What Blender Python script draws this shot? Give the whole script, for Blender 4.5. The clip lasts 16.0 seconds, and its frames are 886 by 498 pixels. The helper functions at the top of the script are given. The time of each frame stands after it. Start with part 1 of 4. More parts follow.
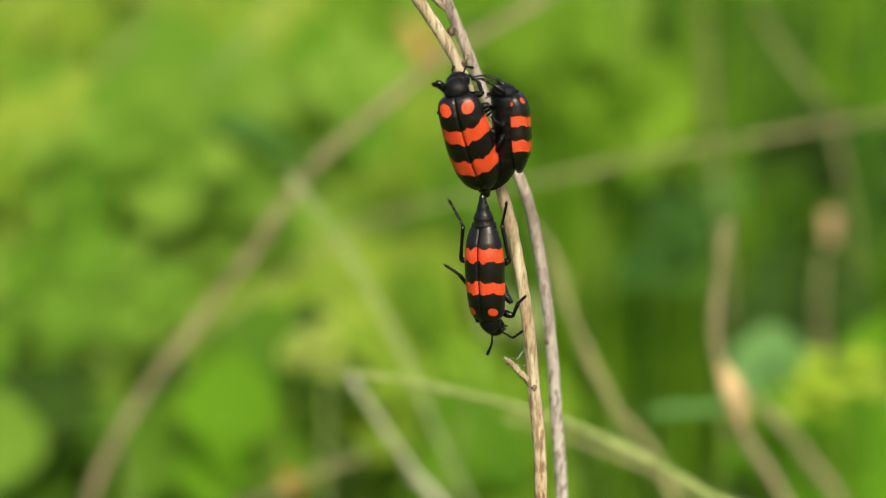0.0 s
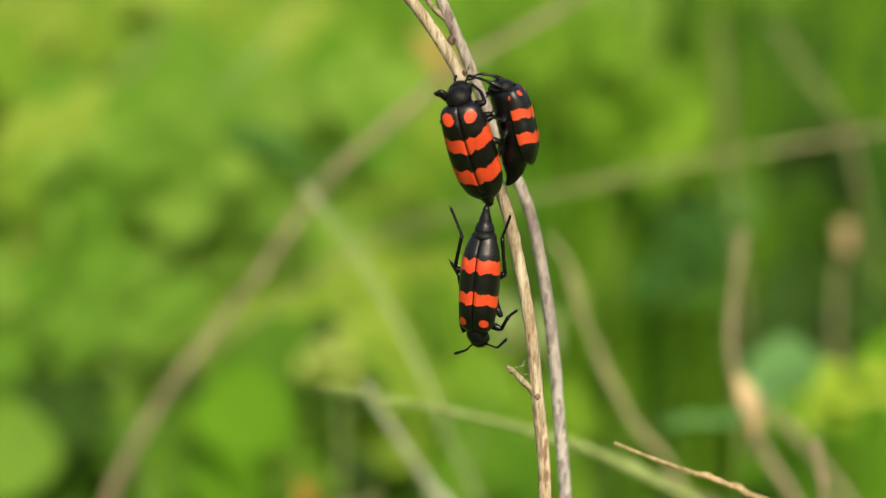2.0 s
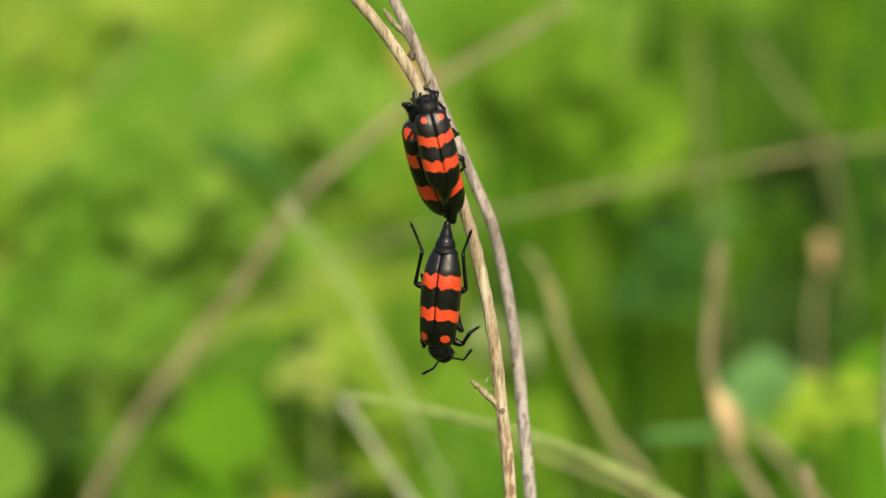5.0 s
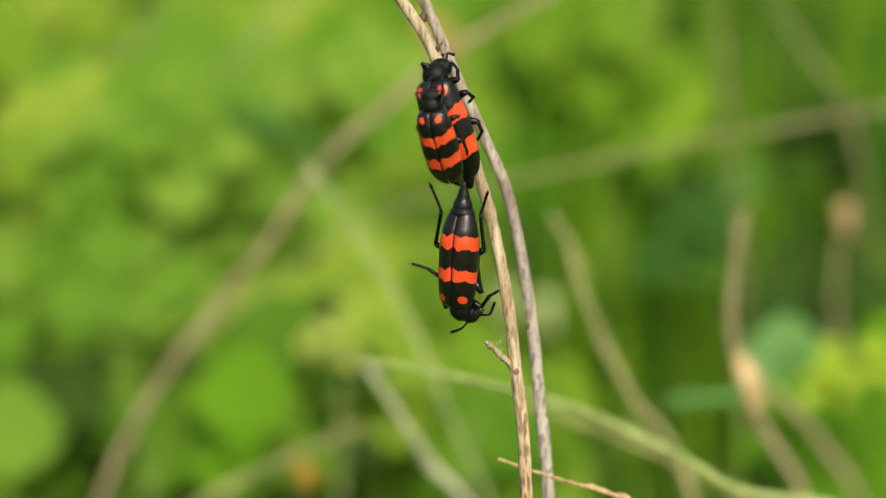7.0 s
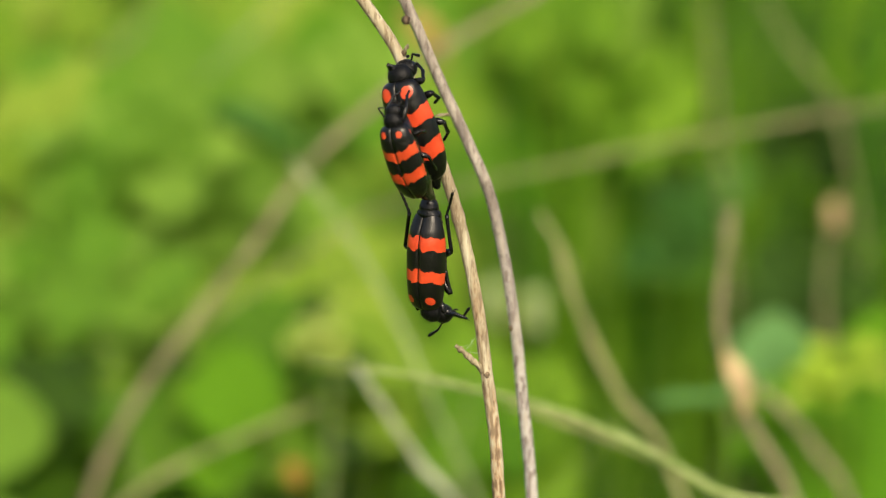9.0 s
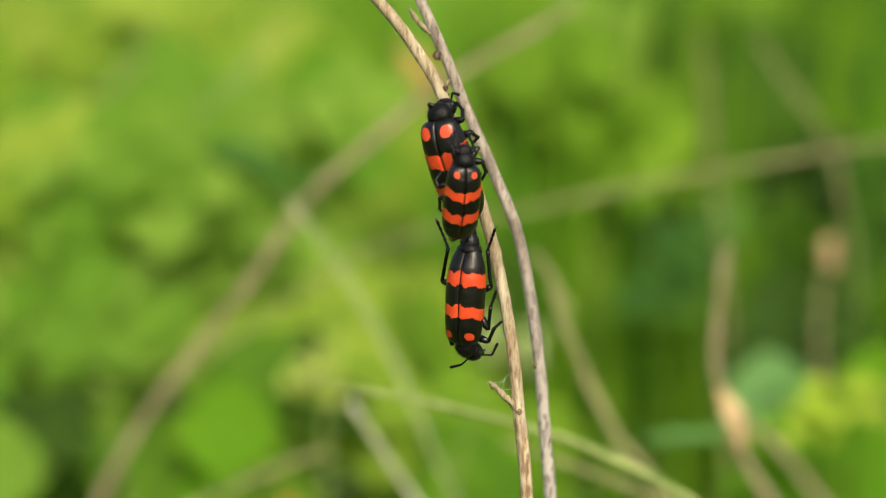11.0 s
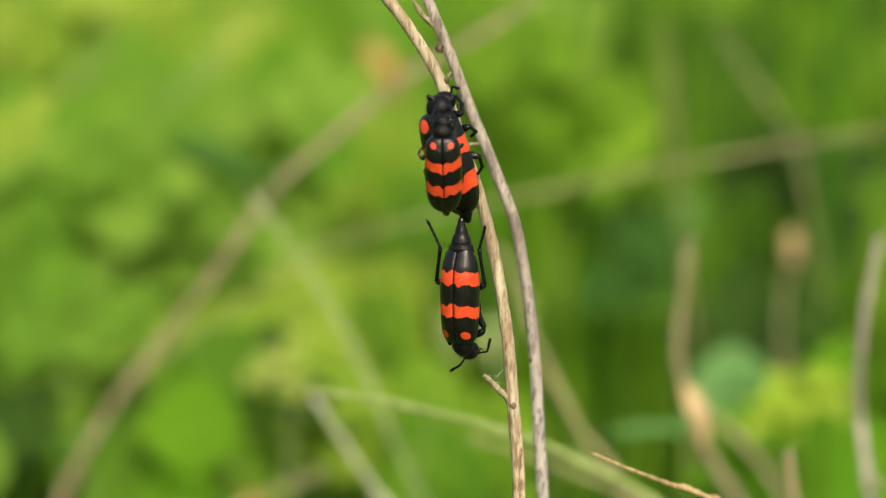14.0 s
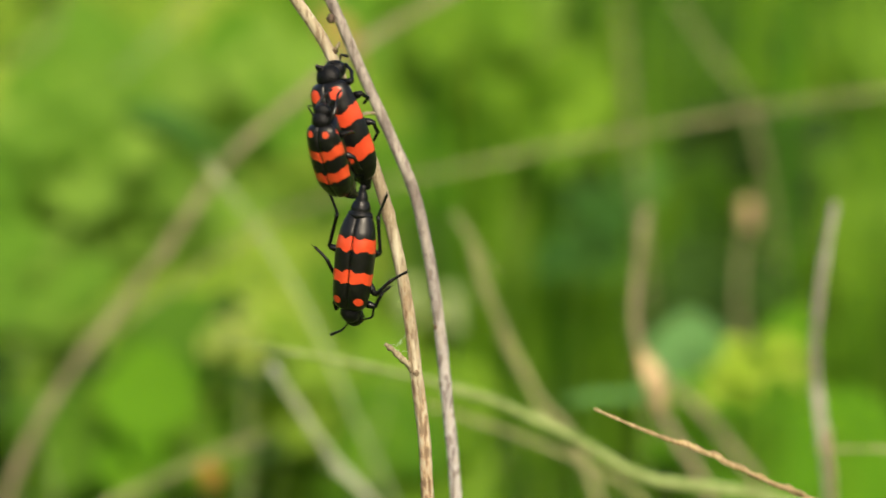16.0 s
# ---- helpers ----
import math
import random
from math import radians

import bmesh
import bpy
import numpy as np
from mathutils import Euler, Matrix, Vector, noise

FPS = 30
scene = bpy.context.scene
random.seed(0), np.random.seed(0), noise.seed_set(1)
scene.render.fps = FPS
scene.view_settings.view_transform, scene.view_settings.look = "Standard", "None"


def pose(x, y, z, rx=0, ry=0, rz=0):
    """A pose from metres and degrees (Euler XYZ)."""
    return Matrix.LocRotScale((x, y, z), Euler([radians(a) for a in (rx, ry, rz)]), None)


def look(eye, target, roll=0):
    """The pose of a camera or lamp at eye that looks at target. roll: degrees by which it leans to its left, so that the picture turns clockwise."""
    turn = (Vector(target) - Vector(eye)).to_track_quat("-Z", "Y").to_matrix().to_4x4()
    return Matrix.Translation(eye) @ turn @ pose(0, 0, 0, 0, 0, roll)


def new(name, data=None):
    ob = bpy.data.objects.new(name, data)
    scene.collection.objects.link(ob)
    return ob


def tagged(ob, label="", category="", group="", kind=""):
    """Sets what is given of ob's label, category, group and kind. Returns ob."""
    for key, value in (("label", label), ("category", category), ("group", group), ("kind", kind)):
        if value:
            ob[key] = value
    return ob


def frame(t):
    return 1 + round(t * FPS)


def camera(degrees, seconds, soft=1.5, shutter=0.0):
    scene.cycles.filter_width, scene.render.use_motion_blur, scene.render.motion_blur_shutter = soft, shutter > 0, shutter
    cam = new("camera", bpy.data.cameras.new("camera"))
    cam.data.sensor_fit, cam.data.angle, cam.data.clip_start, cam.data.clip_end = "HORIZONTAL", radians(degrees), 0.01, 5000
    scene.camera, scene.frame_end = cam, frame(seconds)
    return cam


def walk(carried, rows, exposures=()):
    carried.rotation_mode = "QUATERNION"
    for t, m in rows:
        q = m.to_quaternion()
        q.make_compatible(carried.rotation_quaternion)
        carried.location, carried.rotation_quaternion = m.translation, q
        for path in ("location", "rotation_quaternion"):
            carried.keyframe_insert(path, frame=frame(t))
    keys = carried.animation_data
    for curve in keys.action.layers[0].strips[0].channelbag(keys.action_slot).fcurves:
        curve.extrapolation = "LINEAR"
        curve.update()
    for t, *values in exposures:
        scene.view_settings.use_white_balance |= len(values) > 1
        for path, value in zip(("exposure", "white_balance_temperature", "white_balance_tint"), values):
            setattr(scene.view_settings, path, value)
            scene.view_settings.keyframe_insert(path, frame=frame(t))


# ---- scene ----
MM = 0.001
# ---- camera: hand-held telephoto, turned by small amounts, close depth of field ----
cam = camera(10.0, 16.0, soft=1.2, shutter=0.4)
cam.data.dof.use_dof = True
cam.data.dof.focus_distance = 0.930
cam.data.dof.aperture_fstop = 14.5
cam.data.dof.aperture_blades = 0
# seconds, aim to the left, aim upwards, eye upwards (millimetres in the plane of the stem)
AIM_A = [(0.0, 0, 0, 0), (0.5, 2.39, -1.51, 0), (1.0, 2.91, -1.61, -0.7), (1.5, 2.29, -1.51, -2.8),
         (2.0, 2.81, 1.61, -1.2), (2.5, 3.01, 5.06, 0), (3.0, 3.01, 5.81, -0.9), (3.5, 1.77, 6.13, -0.7),
         (4.0, -0.10, 5.49, -0.9), (4.2, -1.25, 5.27, -1.3)]
AIM_B = [(6.3, -1.04, -0.86, -1.2), (6.5, 0.31, -1.29, -0.9), (7.0, 2.91, -3.34, -3.5), (7.5, 3.74, -4.09, -3.6),
         (8.0, 3.74, -4.73, -4.2), (8.5, 3.12, -4.95, -4.2), (9.0, 0.83, -2.80, -1.6), (9.2, -1.04, -2.15, -1.4)]
AIM_C = [(11.3, 0, 5.49, -1.4), (11.5, -0.21, 5.92, -1.4), (12.0, -1.04, 6.13, -0.7), (12.5, -2.18, 3.77, -2.4),
         (13.0, -4.37, 2.80, -1.6), (13.5, -5.20, 2.58, -1.8), (14.0, -6.86, 3.44, -1.2), (14.5, -8.94, 3.98, -0.3),
         (15.0, -11.43, 3.12, -0.6), (15.5, -13.10, 1.51, -0.5), (16.0, -14.86, -3.01, -2.0)]


def aimed(dx, dz, ez):
    return look((0, -0.90, 0.74 + ez * MM), (-dx * MM, 0, 0.50 + dz * MM))


walk(cam, [(t, aimed(a, b, c)) for t, a, b, c in AIM_A + AIM_B + AIM_C])

# ---- light: bright hazy daylight from above and behind the camera ----
SUN_HEIGHT = radians(47)
world = bpy.data.worlds.new("sky")
scene.world = world
world.use_nodes = True
sky = world.node_tree.nodes.new("ShaderNodeTexSky")
sky.sky_type, sky.sun_disc = "NISHITA", False
sky.sun_elevation, sky.sun_rotation = SUN_HEIGHT, radians(166)
sky.air_density, sky.dust_density = 1.0, 5.0
back = world.node_tree.nodes["Background"]
back.inputs["Strength"].default_value = 0.15
world.node_tree.links.new(sky.outputs[0], back.inputs["Color"])
sun = new("sun", bpy.data.lights.new("sun", "SUN"))
sun.data.energy, sun.data.angle, sun.data.color = 3.0, radians(13.0), (1.0, 0.93, 0.79)
sun.matrix_basis = look((0.25, -1.0, 1.10), (0, 0, 0))
scene.view_settings.exposure = 0.56


# ---- materials ----
class Nodes:
    """A short way to write a node tree."""

    def __init__(self, name, rough=0.6, spec=0.4):
        self.mat = bpy.data.materials.new(name)
        self.mat.use_nodes = True
        self.tree = self.mat.node_tree
        self.bsdf = self.tree.nodes["Principled BSDF"]
        self.bsdf.inputs["Roughness"].default_value = rough
        self.bsdf.inputs["Specular IOR Level"].default_value = spec
        self.coord = self.tree.nodes.new("ShaderNodeTexCoord")

    def link(self, a, b):
        self.tree.links.new(a, b)

    def put(self, socket, value):
        if hasattr(value, "is_linked"):
            self.link(value, socket)
        else:
            socket.default_value = value

    def math(self, op, a, b=0.0, c=0.0):
        n = self.tree.nodes.new("ShaderNodeMath")
        n.operation = op
        for socket, value in zip(n.inputs, (a, b, c)):
            self.put(socket, value)
        return n.outputs[0]

    def noise(self, scale, detail=3.0, vector=None, stretch=None):
        n = self.tree.nodes.new("ShaderNodeTexNoise")
        n.inputs["Scale"].default_value, n.inputs["Detail"].default_value = scale, detail
        source = vector or self.coord.outputs["Object"]
        if stretch:
            m = self.tree.nodes.new("ShaderNodeMapping")
            m.inputs["Scale"].default_value = stretch
            self.link(source, m.inputs["Vector"])
            source = m.outputs[0]
        self.link(source, n.inputs["Vector"])
        return n.outputs["Fac"]

    def ramp(self, fac, *stops):
        n = self.tree.nodes.new("ShaderNodeValToRGB")
        self.link(fac, n.inputs[0])
        while len(n.color_ramp.elements) < len(stops):
            n.color_ramp.elements.new(0.5)
        for e, (p, c) in zip(n.color_ramp.elements, stops):
            e.position, e.color = p, (*c, 1)
        return n.outputs[0]

    def mix(self, fac, a, b, mode="MIX"):
        n = self.tree.nodes.new("ShaderNodeMix")
        n.data_type, n.blend_type = "RGBA", mode
        self.put(n.inputs[0], fac)
        for socket, value in ((n.inputs[6], a), (n.inputs[7], b)):
            self.put(socket, value if hasattr(value, "is_linked") else (*value, 1))
        return n.outputs[2]

    def bump(self, height, distance, strength=0.6):
        n = self.tree.nodes.new("ShaderNodeBump")
        n.inputs["Strength"].default_value, n.inputs["Distance"].default_value = strength, distance
        self.link(height, n.inputs["Height"])
        self.link(n.outputs[0], self.bsdf.inputs["Normal"])

    def done(self, color):
        self.put(self.bsdf.inputs["Base Color"], color if hasattr(color, "is_linked") else (*color, 1))
        return self.mat


def elytron_material(name, shade, dot, rear, front, high, slant, flank=False):
    """Black wing case with two wavy orange-red bands and a round shoulder spot; body axis along y."""
    n = Nodes(name, 0.36, 0.40)
    n.bsdf.inputs["Specular Tint"].default_value = (1.0, 0.93, 0.80, 1)
    sep = n.tree.nodes.new("ShaderNodeSeparateXYZ")
    n.link(n.coord.outputs["Object"], sep.inputs[0])
    x, y = n.math("ABSOLUTE", sep.outputs[0]), sep.outputs[1]
    ragged = n.math("MULTIPLY", n.math("SUBTRACT", n.noise(1000, 2), 0.5), 0.0010)
    wave = n.math("MULTIPLY", n.math("SINE", n.math("MULTIPLY_ADD", x, 2900.0, 0.7)), 0.00022)
    wave2 = n.math("MULTIPLY", n.math("SINE", n.math("MULTIPLY_ADD", x, 2300.0, 2.2)), 0.00026)

    along = n.math("ADD", n.math("MULTIPLY_ADD", x, -slant, y), ragged)

    def band(low, high):
        a = n.math("GREATER_THAN", n.math("ADD", along, wave), low)
        b = n.math("LESS_THAN", n.math("ADD", along, wave2), high)
        return n.math("MULTIPLY", a, b)

    dx = n.math("MULTIPLY", n.math("SUBTRACT", x, 0.00205), 1.0)
    dy = n.math("SUBTRACT", y, high)
    r2 = n.math("ADD", n.math("MULTIPLY", dx, dx), n.math("MULTIPLY", dy, dy))
    spot = n.math("LESS_THAN", n.math("ADD", n.math("SQRT", r2), n.math("MULTIPLY", ragged, 0.3)), dot)
    mask = n.math("MAXIMUM", n.math("MAXIMUM", band(*rear), band(*front)), spot)
    if flank:
        dz, ey = n.math("SUBTRACT", sep.outputs[2], -0.0003), n.math("SUBTRACT", y, 0.0112)
        near = n.math("SQRT", n.math("ADD", n.math("MULTIPLY", dz, dz), n.math("MULTIPLY", ey, ey)))
        mask = n.math("MAXIMUM", mask, n.math("LESS_THAN", near, 0.0005))
    seam = n.math("GREATER_THAN", x, 0.00010)
    mask = n.math("MULTIPLY", mask, seam)
    orange = n.ramp(n.noise(420, 3), (0.3, (0.45 * shade, 0.038, 0.010)), (0.7, (0.56 * shade, 0.062, 0.016)))
    black = n.ramp(n.noise(1500, 3), (0.3, (0.0018, 0.0018, 0.0017)), (0.75, (0.0045, 0.0042, 0.0038)))
    n.put(n.bsdf.inputs["Roughness"], n.math("MULTIPLY_ADD", n.noise(700, 2), 0.14, 0.28))
    n.bump(n.math("ADD", n.math("MULTIPLY", n.noise(3600, 3), 0.30), n.noise(420, 2, stretch=(0.7, 1.6, 1))), 0.00016, 0.8)
    return n.done(n.mix(mask, black, orange))


def shell_material(name, rough, dark, light, shine=0.42, relief=0.00008):
    n = Nodes(name, rough, shine)
    n.bsdf.inputs["Specular Tint"].default_value = (1.0, 0.94, 0.84, 1)
    n.put(n.bsdf.inputs["Roughness"], n.math("MULTIPLY_ADD", n.noise(1800, 2), 0.24, rough - 0.12))
    n.bump(n.noise(4200, 3), relief, 0.8)
    return n.done(n.ramp(n.noise(2200, 3), (0.3, dark), (0.75, light)))


def bark_material(name, pale, mid, dark, scale=1.0, foot=None):
    n = Nodes(name, 0.78, 0.25)
    long = n.noise(900 * scale, 4, stretch=(1, 1, 0.06))
    blotch = n.noise(140 * scale, 3)
    fine = n.noise(3500 * scale, 3, stretch=(1, 1, 0.2))
    base = n.ramp(long, (0.30, dark), (0.48, mid), (0.68, pale))
    base = n.mix(n.ramp(blotch, (0.42, (0, 0, 0)), (0.62, (0.7, 0.7, 0.7))), base, dark)
    base = n.mix(n.ramp(fine, (0.55, (0, 0, 0)), (0.75, (0.5, 0.5, 0.5))), base, pale)
    fleck = n.noise(2300 * scale, 2, stretch=(1, 1, 0.22))
    base = n.mix(n.ramp(fleck, (0.55, (0, 0, 0)), (0.66, (0.55, 0.55, 0.55))), base, (dark[0] * 0.55, dark[1] * 0.45, dark[2] * 0.4))
    if foot:
        # the bark is still on lower down and bleached off higher up
        sep = n.tree.nodes.new("ShaderNodeSeparateXYZ")
        n.link(n.coord.outputs["Object"], sep.inputs[0])
        up = n.math("ADD", sep.outputs[2], n.math("MULTIPLY", n.math("SUBTRACT", long, 0.5), 0.10))
        base = n.mix(n.ramp(up, (0.455, (0.75, 0.75, 0.75)), (0.50, (0.0, 0.0, 0.0))), base,
                     n.ramp(n.noise(1400, 3, stretch=(1, 1, 0.28)), (0.42, (foot[0] * 0.35, foot[1] * 0.30, foot[2] * 0.28)), (0.52, foot), (0.66, pale)))
    n.bump(n.math("ADD", long, n.math("MULTIPLY", fine, 0.5)), 0.0004, 0.8)
    return n.done(base)


def leaf_material(name, dark, light, glow=0.45):
    """Thin leaf: part of the light passes through it. Varies from leaf to leaf and across each leaf."""
    n = Nodes(name, 0.6, 0.15)
    info = n.tree.nodes.new("ShaderNodeObjectInfo")
    geo = n.tree.nodes.new("ShaderNodeNewGeometry")
    pick = n.math("FRACT", n.math("ADD", info.outputs["Random"], geo.outputs["Random Per Island"]))
    fac = n.math("ADD", n.math("MULTIPLY", pick, 0.7), n.math("MULTIPLY", n.noise(60, 3), 0.3))
    color = n.ramp(fac, (0.1, dark), (0.85, light))
    n.bump(n.noise(300, 3), 0.0006, 0.5)
    n.done(color)
    t = n.tree.nodes.new("ShaderNodeBsdfTranslucent")
    n.link(color, t.inputs["Color"])
    m = n.tree.nodes.new("ShaderNodeMixShader")
    m.inputs[0].default_value = glow
    n.link(n.bsdf.outputs[0], m.inputs[1])
    n.link(t.outputs[0], m.inputs[2])
    n.link(m.outputs[0], n.tree.nodes["Material Output"].inputs["Surface"])
    return n.mat


def soil_material():
    n = Nodes("soil", 0.9, 0.2)
    c = n.ramp(n.noise(9, 6), (0.3, (0.040, 0.070, 0.012)), (0.55, (0.075, 0.115, 0.020)), (0.75, (0.12, 0.12, 0.04)))
    n.bump(n.noise(40, 5), 0.01, 0.8)
    return n.done(c)


ELYTRA = elytron_material("elytra_black_orange", 1.0, 0.00108, (-0.00190, 0.00110), (0.0048, 0.0074), 0.01145, 0.20)
ELYTRA_SMALL_DOT = elytron_material("elytra_small_spots", 1.0, 0.00080, (-0.0012, 0.00125), (0.0052, 0.0074), 0.0110, 0.08)
ELYTRA_DULL = elytron_material("elytra_black_red", 0.92, 0.00074, (-0.00130, 0.00130), (0.0049, 0.0072), 0.0116, 0.24, True)
SHELL = shell_material("black_shell", 0.19, (0.002, 0.002, 0.002), (0.005, 0.005, 0.0046), 0.30)
HAIRY = shell_material("black_hairy_shell", 0.36, (0.002, 0.002, 0.002), (0.006, 0.006, 0.0056), 0.16, 0.00016)
GLOSS = shell_material("glossy_black_eye", 0.2, (0.004, 0.004, 0.004), (0.010, 0.010, 0.010))
STEM_BARK = bark_material("peeling_straw_bark", (0.51, 0.44, 0.29), (0.36, 0.29, 0.17), (0.19, 0.13, 0.07), 1.0, (0.40, 0.26, 0.14))
BARK_GREY = bark_material("weathered_grey_bark", (0.55, 0.48, 0.39), (0.34, 0.285, 0.225), (0.13, 0.10, 0.08))
GREY_STEM_BARK = bark_material("bleached_grey_bark", (0.41, 0.35, 0.27), (0.28, 0.23, 0.175), (0.12, 0.09, 0.07), 1.0, (0.52, 0.47, 0.41))
HUSK = bark_material("golden_dry_straw", (0.50, 0.39, 0.19), (0.36, 0.255, 0.105), (0.18, 0.12, 0.05), 1.5)
TWIG = bark_material("lichened_twig_bark", (0.46, 0.40, 0.26), (0.30, 0.24, 0.13), (0.12, 0.085, 0.05), 1.6)
STRAW = bark_material("dry_brown_stalk", (0.37, 0.30, 0.18), (0.27, 0.21, 0.115), (0.16, 0.12, 0.065), 0.5)
PALE = bark_material("pale_green_stalk", (0.27, 0.32, 0.105), (0.21, 0.26, 0.075), (0.14, 0.18, 0.045), 0.4)
TAN = bark_material("tan_dead_stalk", (0.60, 0.45, 0.23), (0.48, 0.34, 0.155), (0.30, 0.20, 0.10), 0.5)
LIME = leaf_material("lime_leaf", (0.15, 0.28, 0.012), (0.34, 0.45, 0.052), 0.5)
MID = leaf_material("green_leaf", (0.062, 0.17, 0.005), (0.172, 0.31, 0.015))
DEEP = leaf_material("deep_green_leaf", (0.03, 0.095, 0.010), (0.075, 0.18, 0.02), 0.4)
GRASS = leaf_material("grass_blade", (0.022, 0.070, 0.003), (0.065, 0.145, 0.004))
FRESH = leaf_material("yellow_green_leaf", (0.33, 0.48, 0.03), (0.46, 0.60, 0.06), 0.55)
BLUE = leaf_material("grey_green_leaf", (0.105, 0.25, 0.05), (0.165, 0.325, 0.09))
DOWNY = leaf_material("downy_pale_leaf", (0.40, 0.50, 0.07), (0.54, 0.62, 0.14), 0.5)
HERB = leaf_material("soft_green_leaf", (0.10, 0.24, 0.010), (0.23, 0.38, 0.042), 0.5)
# near-black leaf colour: the shade in gaps of the meadow, put into the leaves
SHADE = leaf_material("gap_shade_leaf", (0.018, 0.045, 0.003), (0.035, 0.080, 0.005), 0.25)
VIVID = leaf_material("vivid_green_leaf", (0.088, 0.235, 0.004), (0.150, 0.315, 0.010), 0.48)
FERN = leaf_material("shaded_green_leaf", (0.055, 0.150, 0.006), (0.145, 0.265, 0.015), 0.45)
MEADOW = leaf_material("meadow_grass", (0.045, 0.15, 0.004), (0.15, 0.30, 0.010), 0.5)
BROWN = bark_material("brown_dead_stalk", (0.33, 0.265, 0.145), (0.25, 0.205, 0.105), (0.15, 0.125, 0.06), 0.5)
RUST = bark_material("rust_brown_dead_leaf", (0.40, 0.27, 0.07), (0.32, 0.21, 0.05), (0.2, 0.13, 0.03), 0.5)
OLIVE = bark_material("olive_dry_stalk", (0.36, 0.33, 0.15), (0.27, 0.25, 0.10), (0.16, 0.15, 0.06), 0.5)
GREENISH = bark_material("faded_green_stalk", (0.36, 0.40, 0.20), (0.29, 0.34, 0.14), (0.20, 0.25, 0.09), 0.4)
BLEACHED = bark_material("bleached_grey_stalk", (0.50, 0.49, 0.35), (0.40, 0.40, 0.26), (0.26, 0.27, 0.15), 0.4)
ORANGE = leaf_material("orange_dead_leaf", (0.34, 0.19, 0.03), (0.42, 0.26, 0.05), 0.4)
# pale colour of the buds that stand in for glints
DOWN = bark_material("pale_glint_bud", (0.37, 0.44, 0.18), (0.30, 0.37, 0.13), (0.22, 0.29, 0.09), 1.0)
DARK_BARK = bark_material("dark_dry_bud", (0.20, 0.14, 0.08), (0.10, 0.065, 0.035), (0.05, 0.03, 0.02))
SOIL = soil_material()
SILK = Nodes("spider_silk", 0.3, 0.5).done((0.8, 0.8, 0.78))


# ---- mesh helpers ----
def part(name, bm, material, parent, label="", at=None):
    mesh = bpy.data.meshes.new(name)
    bm.to_mesh(mesh)
    bm.free()
    mesh.materials.append(material)
    for p in mesh.polygons:
        p.use_smooth = True
    ob = new(name, mesh)
    ob.parent = parent
    if at is not None:
        ob.location = at
    if label:
        ob["label"] = label
    return ob


def spline(points, per=8):
    """A smooth line through the points, which may lie unevenly."""
    pts = [Vector(p) for p in points]
    pts = [pts[0] * 2 - pts[1]] + pts + [pts[-1] * 2 - pts[-2]]
    out = []
    for i in range(1, len(pts) - 2):
        p = pts[i - 1:i + 3]
        k = [0.0]
        for a, b in zip(p, p[1:]):
            k.append(k[-1] + max((b - a).length, 1e-7) ** 0.5)
        for step in range(per):
            t = k[1] + (k[2] - k[1]) * step / per
            row = [p[m] * ((k[m + 1] - t) / (k[m + 1] - k[m])) + p[m + 1] * ((t - k[m]) / (k[m + 1] - k[m])) for m in range(3)]
            row = [row[m] * ((k[m + 2] - t) / (k[m + 2] - k[m])) + row[m + 1] * ((t - k[m]) / (k[m + 2] - k[m])) for m in range(2)]
            out.append(row[0] * ((k[2] - t) / (k[2] - k[1])) + row[1] * ((t - k[1]) / (k[2] - k[1])))
    out.append(pts[-2])
    return out


def tube(bm, line, radius, sides=8, rough=0.0, seed=0.0, flat=1.0):
    """A round rod along the line; radius is a number or a function of the way 0..1."""
    rings, n = [], len(line)
    side = None
    for i, p in enumerate(line):
        way = (line[min(i + 1, n - 1)] - line[max(i - 1, 0)]).normalized()
        if side is None:
            side = way.orthogonal().normalized()
        side = (side - way * side.dot(way)).normalized()
        up = way.cross(side)
        r = radius(i / (n - 1)) if callable(radius) else radius
        ring = []
        for k in range(sides):
            a = 2 * math.pi * k / sides
            q = r
            if rough:
                q *= 1 + rough * noise.noise(Vector((math.cos(a) * 1.7 + seed, math.sin(a) * 1.7, i * 0.45 + seed)))
            ring.append(bm.verts.new(p + side * (q * math.cos(a)) + up * (q * flat * math.sin(a))))
        rings.append(ring)
    for a, b in zip(rings, rings[1:]):
        for k in range(sides):
            bm.faces.new((a[k], a[(k + 1) % sides], b[(k + 1) % sides], b[k]))
    bm.faces.new(rings[0][::-1])
    bm.faces.new(rings[-1])
    return bm


def blob(bm, centre, size, rings=10, sides=14, shape=None):
    """A rounded body, longest along y; shape changes the width along the way."""
    c = Vector(centre)
    line = []
    for i in range(rings + 1):
        a = math.pi * i / rings
        line.append((c.y + size[1] * math.cos(a), max(math.sin(a), 0.02)))
    grid = []
    for i, (y, w) in enumerate(line):
        if shape:
            w *= shape(i / rings)
        grid.append([bm.verts.new((c.x + size[0] * w * math.cos(2 * math.pi * k / sides), y,
                                   c.z + size[2] * w * math.sin(2 * math.pi * k / sides))) for k in range(sides)])
    for a, b in zip(grid, grid[1:]):
        for k in range(sides):
            bm.faces.new((a[k], b[k], b[(k + 1) % sides], a[(k + 1) % sides]))
    bm.faces.new(grid[0])
    bm.faces.new(grid[-1][::-1])
    return bm


def mm(*p):
    return Vector(p) * MM


